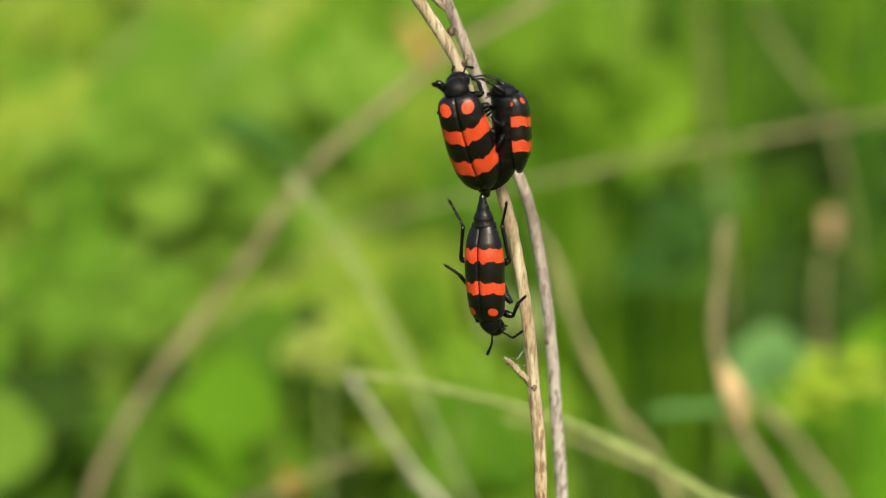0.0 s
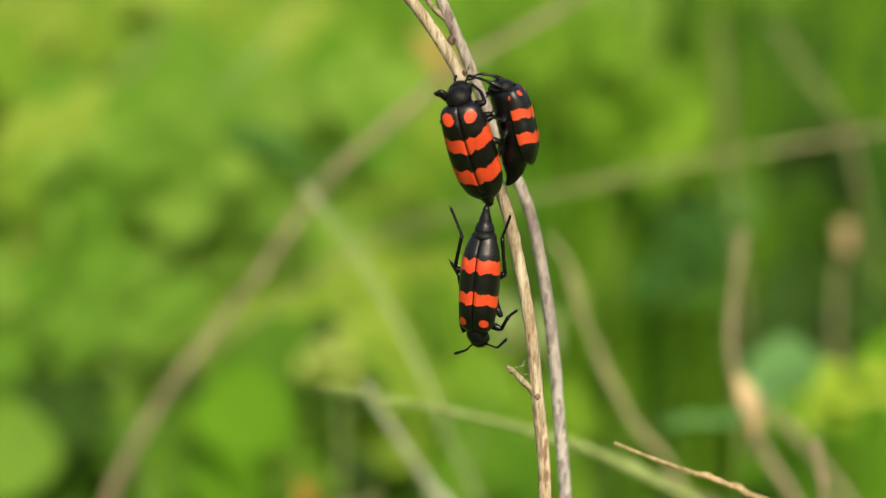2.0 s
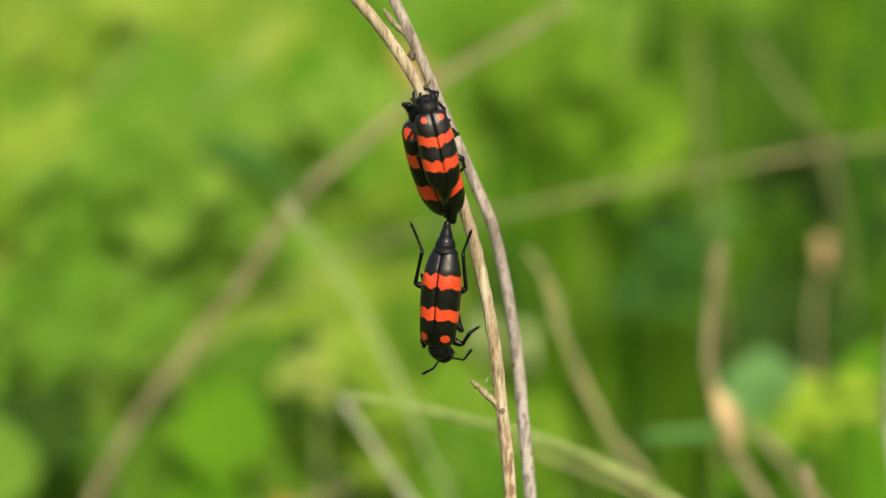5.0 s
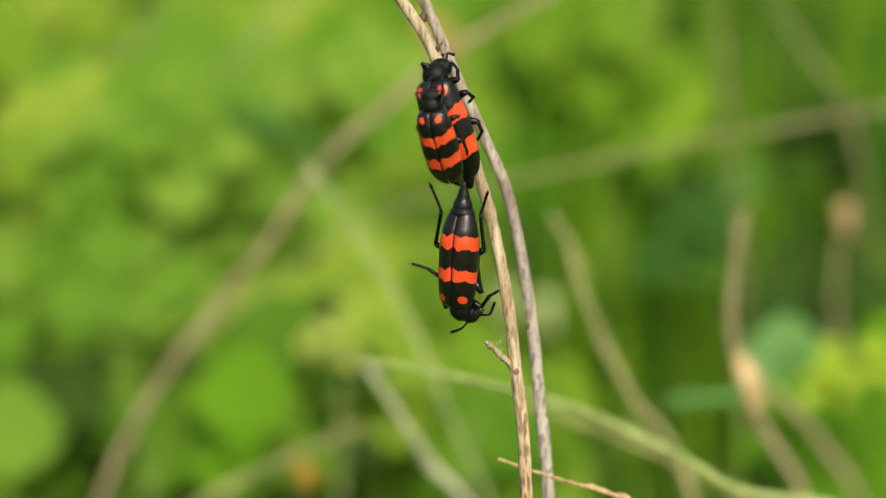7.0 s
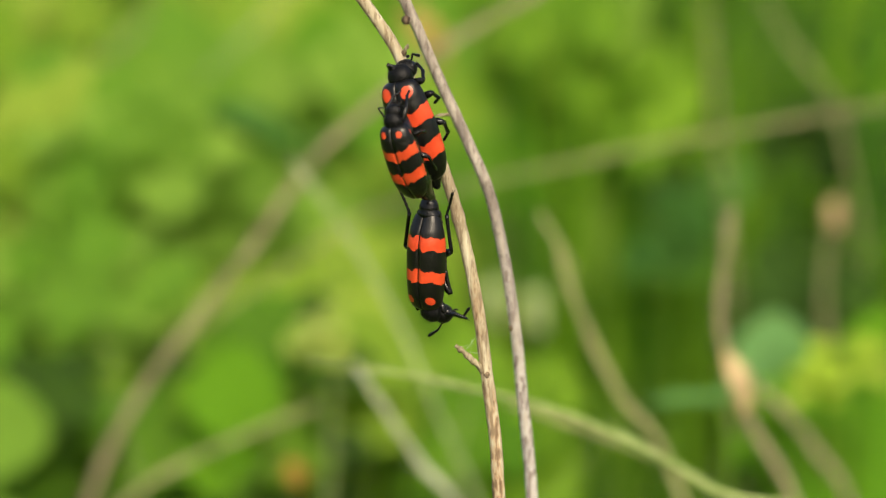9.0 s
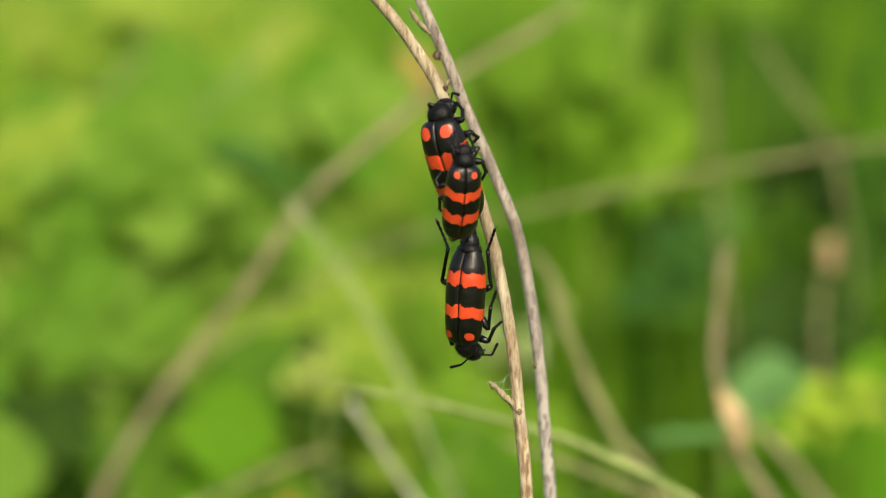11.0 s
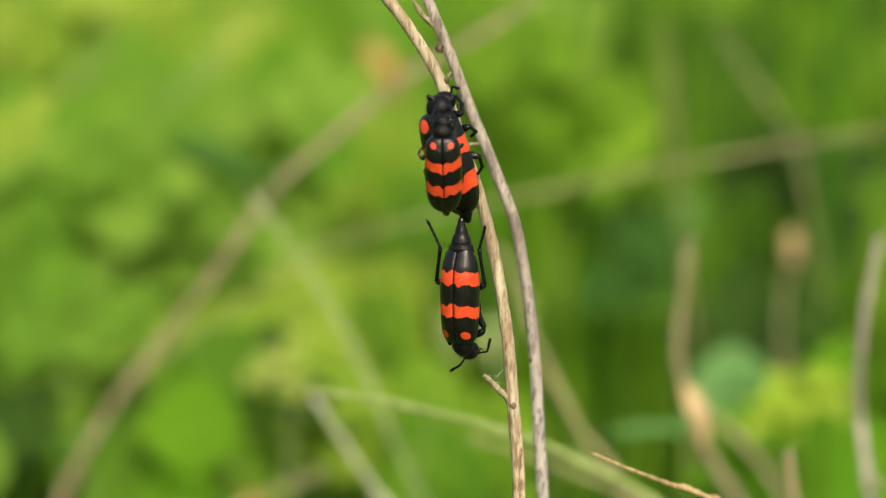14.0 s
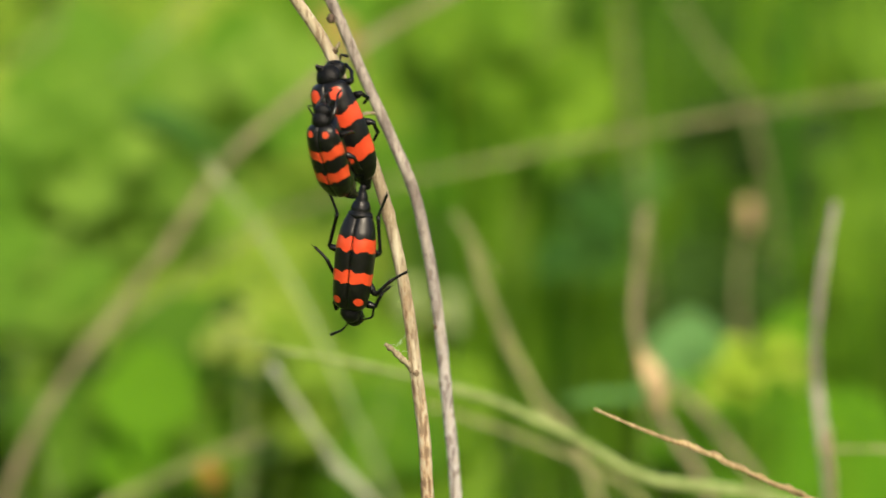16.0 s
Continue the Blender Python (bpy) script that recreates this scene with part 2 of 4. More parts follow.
# ---- ground ----
def ground():
    bm = bmesh.new()
    lines = [-400, -60, -12, -4, -2, -1.4] + [-1 + 0.1 * i for i in range(51)] + [4.5, 6, 12, 60, 400]
    across = [-400, -60, -12, -4] + [-2 + 0.1 * i for i in range(41)] + [4, 12, 60, 400]
    grid = []
    for y in lines:
        grid.append([bm.verts.new((x, y, 0.03 * noise.noise(Vector((x * 1.7, y * 1.7, 0))) - 0.02)) for x in across])
    for a, b in zip(grid, grid[1:]):
        for k in range(len(a) - 1):
            bm.faces.new((a[k], a[k + 1], b[k + 1], b[k]))
    ob = part("ground", bm, SOIL, None)
    tagged(ob, "dark soil of a meadow with moss and litter", "ground", kind="structure")


ground()


# ---- stems ----
def dry_stem(points, foot, low, high, material, label, seed, knots=(), twigs=(), name="dry_plant"):
    """A bare upright stem with nodes and broken side twigs. Its origin is its foot on the ground."""
    foot = Vector(foot)
    root = tagged(new(name), label, "stem")
    root.location = foot
    line = [p - foot for p in spline(points, 16)]

    def thick(t):
        r = low + (high - low) * t
        for where, much in knots:
            r *= 1 + much * math.exp(-((t - where) / 0.006) ** 2)
        return r

    bm = tube(bmesh.new(), line, thick, 14, 0.10, seed)
    part("stalk", bm, material, root)
    for pts, r in twigs:
        bm = bmesh.new()
        tube(bm, [p - foot for p in spline(pts, 8)], lambda t: r * (1.2 - 0.45 * t) * (1 + 0.14 * math.sin(17 * t + 2 * t * t)), 9, 0.7, seed + 3)
        part("twig", bm, TWIG, root)
    return root


def dark_bud(parent, foot, at, size):
    bm = blob(bmesh.new(), Vector(at) - Vector(foot), (size * 0.8, size * 0.7, size), 8, 10)
    for v in bm.verts:
        v.co += Vector((noise.noise(v.co * 3000), noise.noise(v.co * 3100), noise.noise(v.co * 2900))) * size * 0.35
    part("dry_bud", bm, DARK_BARK, parent, "dark dry side bud")


FOOT = (0.0215, 0.004, 0.0)
FOOT_GREY = (0.030, 0.040, 0.0)
stem = dry_stem([FOOT, (0.0205, 0.002, 0.16), (0.0195, 0.001, 0.33), (0.0183, 0, 0.4510), (0.0180, 0, 0.4610),
                 (0.0169, 0, 0.4730), (0.0158, 0, 0.4850), (0.0136, 0, 0.4990), (0.0110, 0, 0.5103),
                 (0.0068, 0, 0.5231), (0.0025, 0, 0.5353), (-0.0014, 0, 0.5421), (-0.0050, 0, 0.5474),
                 (-0.0115, 0.001, 0.5550), (-0.0185, 0.002, 0.5630)], FOOT, 0.00125, 0.00105, STEM_BARK,
                "dry straw-coloured plant stem with ridged bark and broken twig", 0.0,
                [(0.53, 0.18), (0.945, 0.15)],
                [([(0.0165, 0, 0.4738), (0.0148, -0.0010, 0.4760), (0.0125, -0.0016, 0.4786), (0.0113, -0.0018, 0.4797)], 0.00055),
                 ([(0.0032, 0, 0.5345), (0.0040, -0.0010, 0.5358), (0.0046, -0.0014, 0.5368)], 0.00035)])
grey_stem = dry_stem([FOOT_GREY, (0.028, 0.038, 0.18), (0.0255, 0.036, 0.33), (0.0231, 0.035, 0.4398), (0.0219, 0.035, 0.4570),
                      (0.0207, 0.035, 0.4728), (0.0190, 0.035, 0.4863), (0.0163, 0.035, 0.4997), (0.0125, 0.035, 0.5097),
                      (0.0071, 0.035, 0.5229), (0.0033, 0.035, 0.5328), (0.0001, 0.035, 0.5404), (-0.003, 0.036, 0.548),
                      (-0.005, 0.037, 0.558)], FOOT_GREY, 0.00122, 0.00100, GREY_STEM_BARK,
                     "weathered grey-brown dry stem with dark nodes", 7.0,
                     [(0.905, 0.25)],
                     [([(0.0105, 0.035, 0.5146), (0.0085, 0.0345, 0.5149), (0.0066, 0.034, 0.5147)], 0.0003),
                      ([(0.0015, 0.035, 0.5370), (-0.0015, 0.0345, 0.5395), (-0.0035, 0.034, 0.5425)], 0.0005)])


def silk_threads(parent):
    """Fine web strands between the broken twig and the stem."""
    foot = Vector(FOOT)
    for a, b in (((0.0118, -0.0018, 0.4796), (0.0146, -0.0014, 0.4800)), ((0.0125, -0.0016, 0.4788), (0.0156, -0.0012, 0.4780)),
                 ((0.0137, -0.0015, 0.4778), (0.0143, -0.0013, 0.4808)), ((0.0128, -0.0016, 0.4786), (0.0151, -0.0012, 0.4812))):
        bm = tube(bmesh.new(), [Vector(a) - foot, (Vector(a) + Vector(b)) / 2 - foot + mm(0, 0, -0.25), Vector(b) - foot], 0.000012, 4)
        part("web_thread", bm, SILK, parent, "white spider silk")


silk_threads(stem)
dark_bud(grey_stem, FOOT_GREY, (0.0016, 0.0340, 0.5335), 0.0010)
dark_bud(grey_stem, FOOT_GREY, (0.0200, 0.0342, 0.4725), 0.0006)
dark_bud(stem, FOOT, (0.0169, -0.0008, 0.4737), 0.0008)
dark_bud(stem, FOOT, (0.0038, -0.0008, 0.5352), 0.0006)


# ---- beetles ----
def width_at(y, blunt=0.0):
    """Half the width of the wing cases along the body; blunt ones stay broad almost to their tips."""
    slim = np.interp(y, [-6.6, -6.3, -5.8, -5.0, -4.0, -2.5, 0, 3, 6, 9, 11.5, 12.5, 13.0, 13.2], [0.9, 1.5, 2.1, 2.75, 3.3, 3.85, 4.4, 4.6, 4.5, 4.3, 4.0, 3.45, 2.7, 1.9])
    full = np.interp(y, [-6.6, -6.2, -5.4, -4.2, -2.5, 0], [1.0, 2.0, 2.95, 3.65, 4.2, 4.5])
    return slim + blunt * max(full - slim, 0.0) if y < 0 else slim


def height_at(y):
    return np.interp(y, [-6.6, -5, -2, 0.5, 3, 8.5, 10.5, 12, 12.8, 13.2], [0.7, 1.6, 2.95, 3.35, 3.4, 3.3, 2.95, 2.25, 1.75, 1.1])


def elytron(side, wide, rear=6.6, blunt=0.0):
    """One wing case: a domed shell from the seam to the flank, with a turned-in edge and thickness."""
    bm = bmesh.new()
    rows, cols = 44, 16
    outer, inner = [], []
    for i in range(rows + 1):
        y = 13.2 - 19.8 * (i / rows)
        w, h = width_at(y, blunt) * wide, height_at(y)
        gape = 0.05 + (0.9 - 0.7 * blunt) * max(0, (-y - 4.6) / 2.0) ** 2
        y = y if y > 0 else y * rear / 6.6
        a, b = [], []
        for k in range(cols + 1):
            phi = radians(104) * k / cols
            sx, cz = math.sin(phi), math.cos(phi)
            x = gape + max(w - gape + 0.05, 0.3) * abs(sx) ** 0.85
            z = h * (abs(cz) ** 0.8) * (1 if cz > 0 else -1) * (1 if cz > 0 else 0.55) - 0.10 * math.exp(-k * 1.6)
            a.append(bm.verts.new((side * x * MM, y * MM, z * MM)))
            b.append(bm.verts.new((side * max(x - 0.14 * sx, gape) * MM, y * MM, (z - 0.16 * max(cz, 0.0)) * MM)))
        outer.append(a)
        inner.append(b)

    def quad(*v, lining=0):
        bm.faces.new(v if side > 0 else v[::-1]).material_index = lining

    for i in range(rows):
        for k in range(cols):
            quad(outer[i][k], outer[i + 1][k], outer[i + 1][k + 1], outer[i][k + 1])
            quad(inner[i][k], inner[i][k + 1], inner[i + 1][k + 1], inner[i + 1][k], lining=1)
        quad(outer[i][0], inner[i][0], inner[i + 1][0], outer[i + 1][0])
        quad(outer[i][cols], outer[i + 1][cols], inner[i + 1][cols], inner[i][cols], lining=1)
    for k in range(cols):
        quad(outer[0][k], outer[0][k + 1], inner[0][k + 1], inner[0][k])
        quad(outer[rows][k], inner[rows][k], inner[rows][k + 1], outer[rows][k + 1])
    return bm


def abdomen(tail, wide, bend, deep, groove):
    """The ringed hind body, tapering to the tail; the thorax under the shoulders joins it."""
    bm = bmesh.new()
    grid, sides = [], 18
    steps = 60
    for i in range(steps + 1):
        y = 12.6 + (tail - 12.6) * i / steps
        w = width_at(max(y, -2.5)) * 0.86 * wide
        h = deep
        if y < -3:
            k = (y + 3) / (tail + 3)
            taper = np.interp(k, [0, 0.25, 0.5, 0.75, 0.93, 1], [1, 0.86, 0.60, 0.34, 0.24, 0.10])
            w, h = 3.4 * wide * taper, deep * taper
        drop = bend * (max(0.0, 2 - y) / (2 - tail)) ** 2
        ring = 1 - groove * (0.5 + 0.5 * math.cos(y * 2 * math.pi / 1.9)) ** 6
        grid.append([bm.verts.new((w * ring * math.cos(2 * math.pi * k / sides) * MM, y * MM,
                                   (ring * math.sin(2 * math.pi * k / sides) * (min(h, 2.0) if math.sin(2 * math.pi * k / sides) > 0 else h) - 0.25 - drop) * MM))
                     for k in range(sides)])
    for a, b in zip(grid, grid[1:]):
        for k in range(sides):
            bm.faces.new((a[k], b[k], b[(k + 1) % sides], a[(k + 1) % sides]))
    bm.faces.new(grid[0])
    bm.faces.new(grid[-1][::-1])
    return bm


def hairs(parent, centre, size, count, length, seed):
    """Short stiff hairs that stand off a rounded body part."""
    rng = random.Random(seed)
    bm = bmesh.new()
    for _ in range(count):
        way = Vector((rng.gauss(0, 1), rng.gauss(0, 1), rng.gauss(0, 1))).normalized()
        root = mm(*(c + d * w * 0.96 for c, d, w in zip(centre, size, way)))
        tip = root + (way + Vector((rng.uniform(-0.5, 0.5), rng.uniform(0.0, 0.9), rng.uniform(-0.5, 0.5)))).normalized() * length * rng.uniform(0.6, 1.2) * MM
        side = way.orthogonal().normalized() * 0.022 * MM
        other = way.cross(side)
        a = [bm.verts.new(root + side), bm.verts.new(root - side * 0.5 + other), bm.verts.new(root - side * 0.5 - other)]
        b = bm.verts.new(tip)
        for k in range(3):
            bm.faces.new((a[k], a[(k + 1) % 3], b))
    part("hair", bm, HAIRY, parent, "short black bristles")


def leg(parent, name, coxa, knee, ankle, tip):
    """Thigh with shin and jointed foot under it; the origin is the hip."""
    c, k, a, e = (Vector(p) * MM for p in (coxa, knee, ankle, tip))
    bm = bmesh.new()
    tube(bm, spline([c * 0, (k - c) * 0.5 + mm(0, 0, 0.12), k - c], 5), lambda t: (0.46 + 0.26 * math.sin(math.pi * t)) * MM, 8)
    femur = part(name, bm, SHELL, parent, at=c)
    bm = bmesh.new()
    tube(bm, spline([k - c, (k + a) / 2 - c + mm(0, 0, 0.08), a - c], 5), lambda t: (0.40 - 0.05 * math.sin(math.pi * t)) * MM, 8)
    for s in (-1, 1):
        tube(bm, [a - c, a - c + (e - a).normalized() * 0.7 * MM + mm(0.18 * s, 0, 0.1)], 0.05 * MM, 5)
    part("tibia", bm, SHELL, femur)
    bm = bmesh.new()
    tube(bm, spline([a - c, (a + e) / 2 - c + mm(0, 0, -0.1), e - c], 12), lambda t: (0.22 + 0.10 * math.sin(t * 5 * math.pi) ** 2) * MM, 7)
    out = (e - a).normalized()
    for s in (-1, 1):
        tube(bm, spline([e - c, e - c + out * 0.3 * MM + mm(0.2 * s, 0.05, 0), e - c + out * 0.55 * MM + mm(0.22 * s, 0, -0.2)], 3), 0.05 * MM, 5)
    part("tarsus", bm, SHELL, femur)
    return femur


def antenna(head, base, mid, tip):
    """Beaded feeler that thickens to a club; the origin is its socket."""
    b, m, t = (Vector(p) * MM for p in (base, mid, tip))
    bm = bmesh.new()
    tube(bm, spline([b * 0, (m - b) * 0.6, m - b, ((m + t) / 2 - b) * 1.02, t - b], 12),
         lambda w: (0.17 + 0.17 * w ** 2) * (0.80 + 0.28 * abs(math.sin(w * 10.5 * math.pi))) * (1 if w < 0.97 else 0.6) * MM, 8)
    return part("antenna", bm, HAIRY, head, at=b)


def beetle(label, elytra, legs, feelers, tail=-8.0, wide=1.0, nod=18, scale=1.0, bend=0.0, deep=2.6, groove=0.12, rear=6.6, blunt=0.0, slim=1.0):
    """Blister beetle; y runs to the head, z to its back, the origin lies in the body under the rear band."""
    root = tagged(new("beetle"), label, "beetle", "beetles on the stem")
    root.scale = (scale, scale, scale)
    part("abdomen", abdomen(tail, wide, bend, deep, groove), SHELL, root, "black ringed hind body")
    for side in (-1, 1):
        part("elytron", elytron(side, wide, rear, blunt), elytra, root, "black wing case with two orange-red bands").data.materials.append(SHELL)
    turn = Matrix.Rotation(radians(-nod), 4, "X")
    # neck shield: bell-shaped, narrower in front
    bm = blob(bmesh.new(), (0, 1.6 * MM, 0), (2.4 * slim * MM, 2.2 * MM, 2.0 * MM), 14, 18,
              lambda t: 0.86 + 0.22 * t)
    for v in bm.verts:
        v.co.z += 0.12 * MM * noise.noise(v.co * 900)
    shield = part("pronotum", bm, HAIRY, root, "dull black neck shield", at=mm(0, 12.3, -0.3))
    hairs(shield, (0, 1.6, 0), (2.3 * slim, 2.1, 1.9), 260, 0.75, 5)
    shield.rotation_euler = (radians(-nod * 0.6), 0, 0)
    neck = mm(0, 12.3, -0.3) + turn @ mm(0, 2.3, 0)
    bm = blob(bmesh.new(), (0, 1.3 * MM, -0.2 * MM), (2.0 * slim * MM, 2.1 * MM, 1.7 * MM), 12, 18, lambda t: 0.82 + 0.28 * math.sin(math.pi * min(1, t + 0.2)))
    for s in (-1, 1):
        tube(bm, spline([mm(0.9 * s, 2.9, -0.7), mm(1.0 * s, 3.6, -0.9), mm(0.25 * s, 4.1, -1.0)], 4), lambda t: (0.36 - 0.2 * t) * MM, 7)
        tube(bm, spline([mm(0.7 * s, 3.0, -1.1), mm(1.2 * s, 3.7, -1.6), mm(1.0 * s, 4.3, -1.9)], 4), 0.15 * MM, 6)
    head = part("head", bm, HAIRY, root, "bent black head", at=neck)
    hairs(head, (0, 1.3, -0.2), (2.0 * slim, 2.0, 1.7), 170, 0.6, 6)
    head.rotation_euler = (radians(-nod - 14), 0, 0)
    for s in (-1, 1):
        part("eye", blob(bmesh.new(), (1.6 * slim * s * MM, 1.7 * MM, 0.25 * MM), (0.45 * MM, 0.75 * MM, 0.62 * MM), 8, 12), GLOSS, head, "glossy black eye")
    back = Matrix.Rotation(radians(nod + 14), 3, "X")
    horns = [antenna(head, a, Vector(a) + back @ Vector(b), Vector(a) + back @ Vector(c)) for a, b, c in feelers]
    limbs = [leg(root, *q) for q in legs]
    return root, shield, head, horns, limbs


def gripping(side):
    return [("front_leg", (1.8 * side, 11.8, -1.6), (4.5 * side, 12.2, -0.7), (3.9 * side, 13.3, -2.6), (2.1 * side, 14.2, -4.5)),
            ("middle_leg", (2.2 * side, 8.6, -2.2), (4.5 * side, 9.2, -2.0), (4.5 * side, 7.4, -3.7), (2.6 * side, 6.2, -4.9)),
            ("hind_leg", (2.2 * side, 4.0, -2.3), (4.5 * side, 3.2, -2.5), (3.6 * side, 0.6, -4.2), (1.8 * side, -1.0, -4.9))]


def reaching(side):
    return [("front_leg", (1.8 * side, 13.2, -1.6), (2.6 * side, 15.6, -4.2), (1.8 * side, 17.0, -7.2), (1.2 * side, 16.8, -9.8)),
            ("middle_leg", (2.2 * side, 8.6, -2.6), (4.5 * side, 9.4, -3.0), (4.1 * side, 8.0, -5.8), (2.9 * side, 6.4, -8.0)),
            ("hind_leg", (2.2 * side, 4.0, -2.8), (4.6 * side, 2.6, -3.2), (3.9 * side, -1.4, -5.4), (2.8 * side, -3.4, -7.6))]


def forward(side):
    return ((0.9 * side, 2.6, 0.3), (2.4 * side, 0.3, 0.7), (1.3 * side, -2.2, 1.3))


upper, _, _, _, upper_legs = beetle(
    "black blister beetle with orange-red bands clinging to the dry stem", ELYTRA,
    [("front_leg", (-1.8, 13.2, -1.6), (-2.6, 15.9, -0.7), (-3.7, 15.6, -0.5), (-2.5, 14.6, -0.6))] + gripping(-1)[1:]
    + gripping(1),
    [((-0.9, 2.6, 0.3), (-0.2, 0.5, -1.5), (-0.3, 0.1, -3.6)), ((0.9, 2.6, 0.3), (1.0, 1.5, 0.1), (2.3, 1.0, 0.2))], -8.2, 0.93, 60, 1.03, rear=6.3, blunt=0.9)
lower, lower_pronotum, lower_head, lower_horns, lower_legs = beetle(
    "black blister beetle with orange-red bands hanging head down by its tail", ELYTRA_SMALL_DOT,
    [("hind_leg", (2.0, 3.0, -2.2), (5.5, 2.4, -1.2), (4.5, -4.2, -0.8), (7.0, -9.0, -0.6)),
     ("hind_leg", (-2.0, 3.0, -2.2), (-4.2, 2.0, -1.5), (-3.1, -4.8, -1.4), (-4.4, -9.2, -1.2)),
     ("middle_leg", (2.0, 8.0, -2.2), (4.4, 7.6, -1.9), (6.0, 5.4, -1.4), (8.7, 3.6, -1.0)),
     ("middle_leg", (-2.0, 7.6, -2.2), (-4.0, 10.2, -1.9), (-4.3, 5.7, -1.7), (-5.3, 2.4, -1.5)),
     ("front_leg", (1.8, 12.4, -2.0), (3.7, 12.9, -2.0), (3.2, 14.4, -2.4), (2.6, 12.8, -3.0)),
     ("front_leg", (-1.8, 12.0, -2.0), (-4.2, 12.6, -1.8), (-5.6, 9.9, -1.4), (-7.2, 8.5, -1.2))],
    [((0.8, 2.5, 0.2), (0.1, 2.4, 0.3), (1.2, 4.7, 0.2)), ((-0.8, 2.5, 0.2), (-2.7, 0.9, 0.5), (-4.9, -0.6, 0.6))], -10.7, 0.80, 32, 1.0, rear=6.3, slim=0.86)
climber, climber_pronotum, climber_head, _, _ = beetle(
    "small black blister beetle with red bands climbing over the larger one", ELYTRA_DULL,
    reaching(-1)[:1] + [("middle_leg", (-2.2, 7.6, -2.4), (-5.2, 6.2, -2.4), (-5.9, 7.4, -3.4), (-4.4, 8.4, -5.2)), reaching(-1)[2]] + reaching(1), [forward(-1), forward(1)], -10.6, 0.95, 26, 0.77, 6.5, 5.6, 0.025, rear=6.3, blunt=1.0)


# ---- dry stalks of the meadow behind ----
def stalk(points, low, high, material, label, name="dry_stalk", sides=8, head=None, bract=None):
    """A bent stalk rising from the ground; a head of dry seed or bud may end it."""
    root = tagged(new(name), label, "stalk", "dry stalks of the meadow")
    foot = Vector(points[0])
    root.location = foot
    line = [p - foot for p in spline(points, 8)]
    part("stalk", tube(bmesh.new(), line, lambda t: low + (high - low) * t, sides, 0.25, foot.x * 50), material, root)
    count = max(2, len(points) // 3)
    for i in range(count):
        k = int((0.35 + 0.55 * (i + 0.5) / count) * (len(line) - 1))
        r = low + (high - low) * k / (len(line) - 1)
        way = (line[k + 1] - line[k]).normalized()
        ring = [line[k] + way * r * q for q in (-1.6, -0.8, 0, 0.8, 1.6)]
        part("node", tube(bmesh.new(), ring, lambda t: r * (1.04 + 0.28 * math.sin(math.pi * t)), 8), material, root)
        side = way.orthogonal().normalized() * (1 if i % 2 else -1)
        sheath = [line[k] + side * r * 0.6, line[k] + way * r * 7 + side * r * 1.2, line[k] + way * r * 13 + side * r * 2.2]
        part("dry_sheath", tube(bmesh.new(), spline(sheath, 4), lambda t: r * (0.75 - 0.6 * t), 6, 0.2, r * 900, 0.4), material, root)
    if head:
        for i in range(14):
            a = 2.4 * i
            q = line[-1] + Vector((math.cos(a) * head * 0.35, math.sin(a) * head * 0.35, -head * (0.9 - i * 0.13)))
            part("dry_bract", blob(bmesh.new(), q, (head * 0.35, head * 0.35, head * 0.6), 5, 7), bract or TAN, root, "dried bract")
    return root


stalk([(-0.165, 0.53, 0.0), (-0.135, 0.525, 0.15), (-0.1037, 0.5200, 0.2858), (-0.0866, 0.5200, 0.3188), (-0.0714, 0.5200, 0.3394), (-0.0581, 0.5200, 0.3564), (-0.0366, 0.5200, 0.3868), (-0.0153, 0.5200, 0.4053), (-0.0020, 0.5200, 0.4170), (0.0090, 0.5200, 0.4245), (0.0188, 0.5200, 0.4295), (0.0285, 0.5200, 0.4352), (0.0382, 0.5200, 0.4418)],
      0.0018, 0.0009, BROWN, "thick brown leaning dry stalk")
stalk([(0.07, 0.47, 0.0), (0.035, 0.455, 0.20), (0.0073, 0.45, 0.3066), (-0.0022, 0.45, 0.3280), (-0.0116, 0.45, 0.3510),
       (-0.0225, 0.45, 0.3721), (-0.0333, 0.45, 0.3890), (-0.0410, 0.45, 0.3995), (-0.0430, 0.45, 0.4020)], 0.0006, 0.0007, GREENISH,
      "pale leaning grass stalk")
stalk([(0.11, 0.40, 0.0), (0.05, 0.385, 0.235), (0.0024, 0.38, 0.3259), (-0.0058, 0.38, 0.3353), (-0.0155, 0.38, 0.3494),
       (-0.0244, 0.38, 0.3642)], 0.0011, 0.0008, BLEACHED, "pale grey-green broken stalk")
stalk([(-0.16, 0.64, 0.0), (-0.125, 0.62, 0.22), (-0.0843, 0.60, 0.3041), (-0.0685, 0.60, 0.3168), (-0.0545, 0.60, 0.3267), (-0.0388, 0.60, 0.3384), (-0.0249, 0.60, 0.3473), (-0.0041, 0.60, 0.3540), (0.0304, 0.60, 0.3619),
       (0.0717, 0.60, 0.3708), (0.1060, 0.60, 0.3769), (0.1369, 0.60, 0.3823), (0.19, 0.60, 0.3887)], 0.0004, 0.00065, OLIVE,
      "long tan stalk bent over sideways")
arching_stalk = stalk([(0.16, 0.215, -0.03), (0.15, 0.21, 0.24), (0.110, 0.20, 0.372), (0.0626, 0.20, 0.3862), (0.0542, 0.20, 0.3914), (0.0425, 0.20, 0.3977), (0.0277, 0.20, 0.4048), (0.0123, 0.20, 0.4096), (-0.0018, 0.20, 0.4129), (-0.0120, 0.20, 0.4152), (-0.0225, 0.20, 0.4172), (-0.0320, 0.20, 0.4188)], 0.0017, 0.0003, PALE, "arching pale green grass stalk")
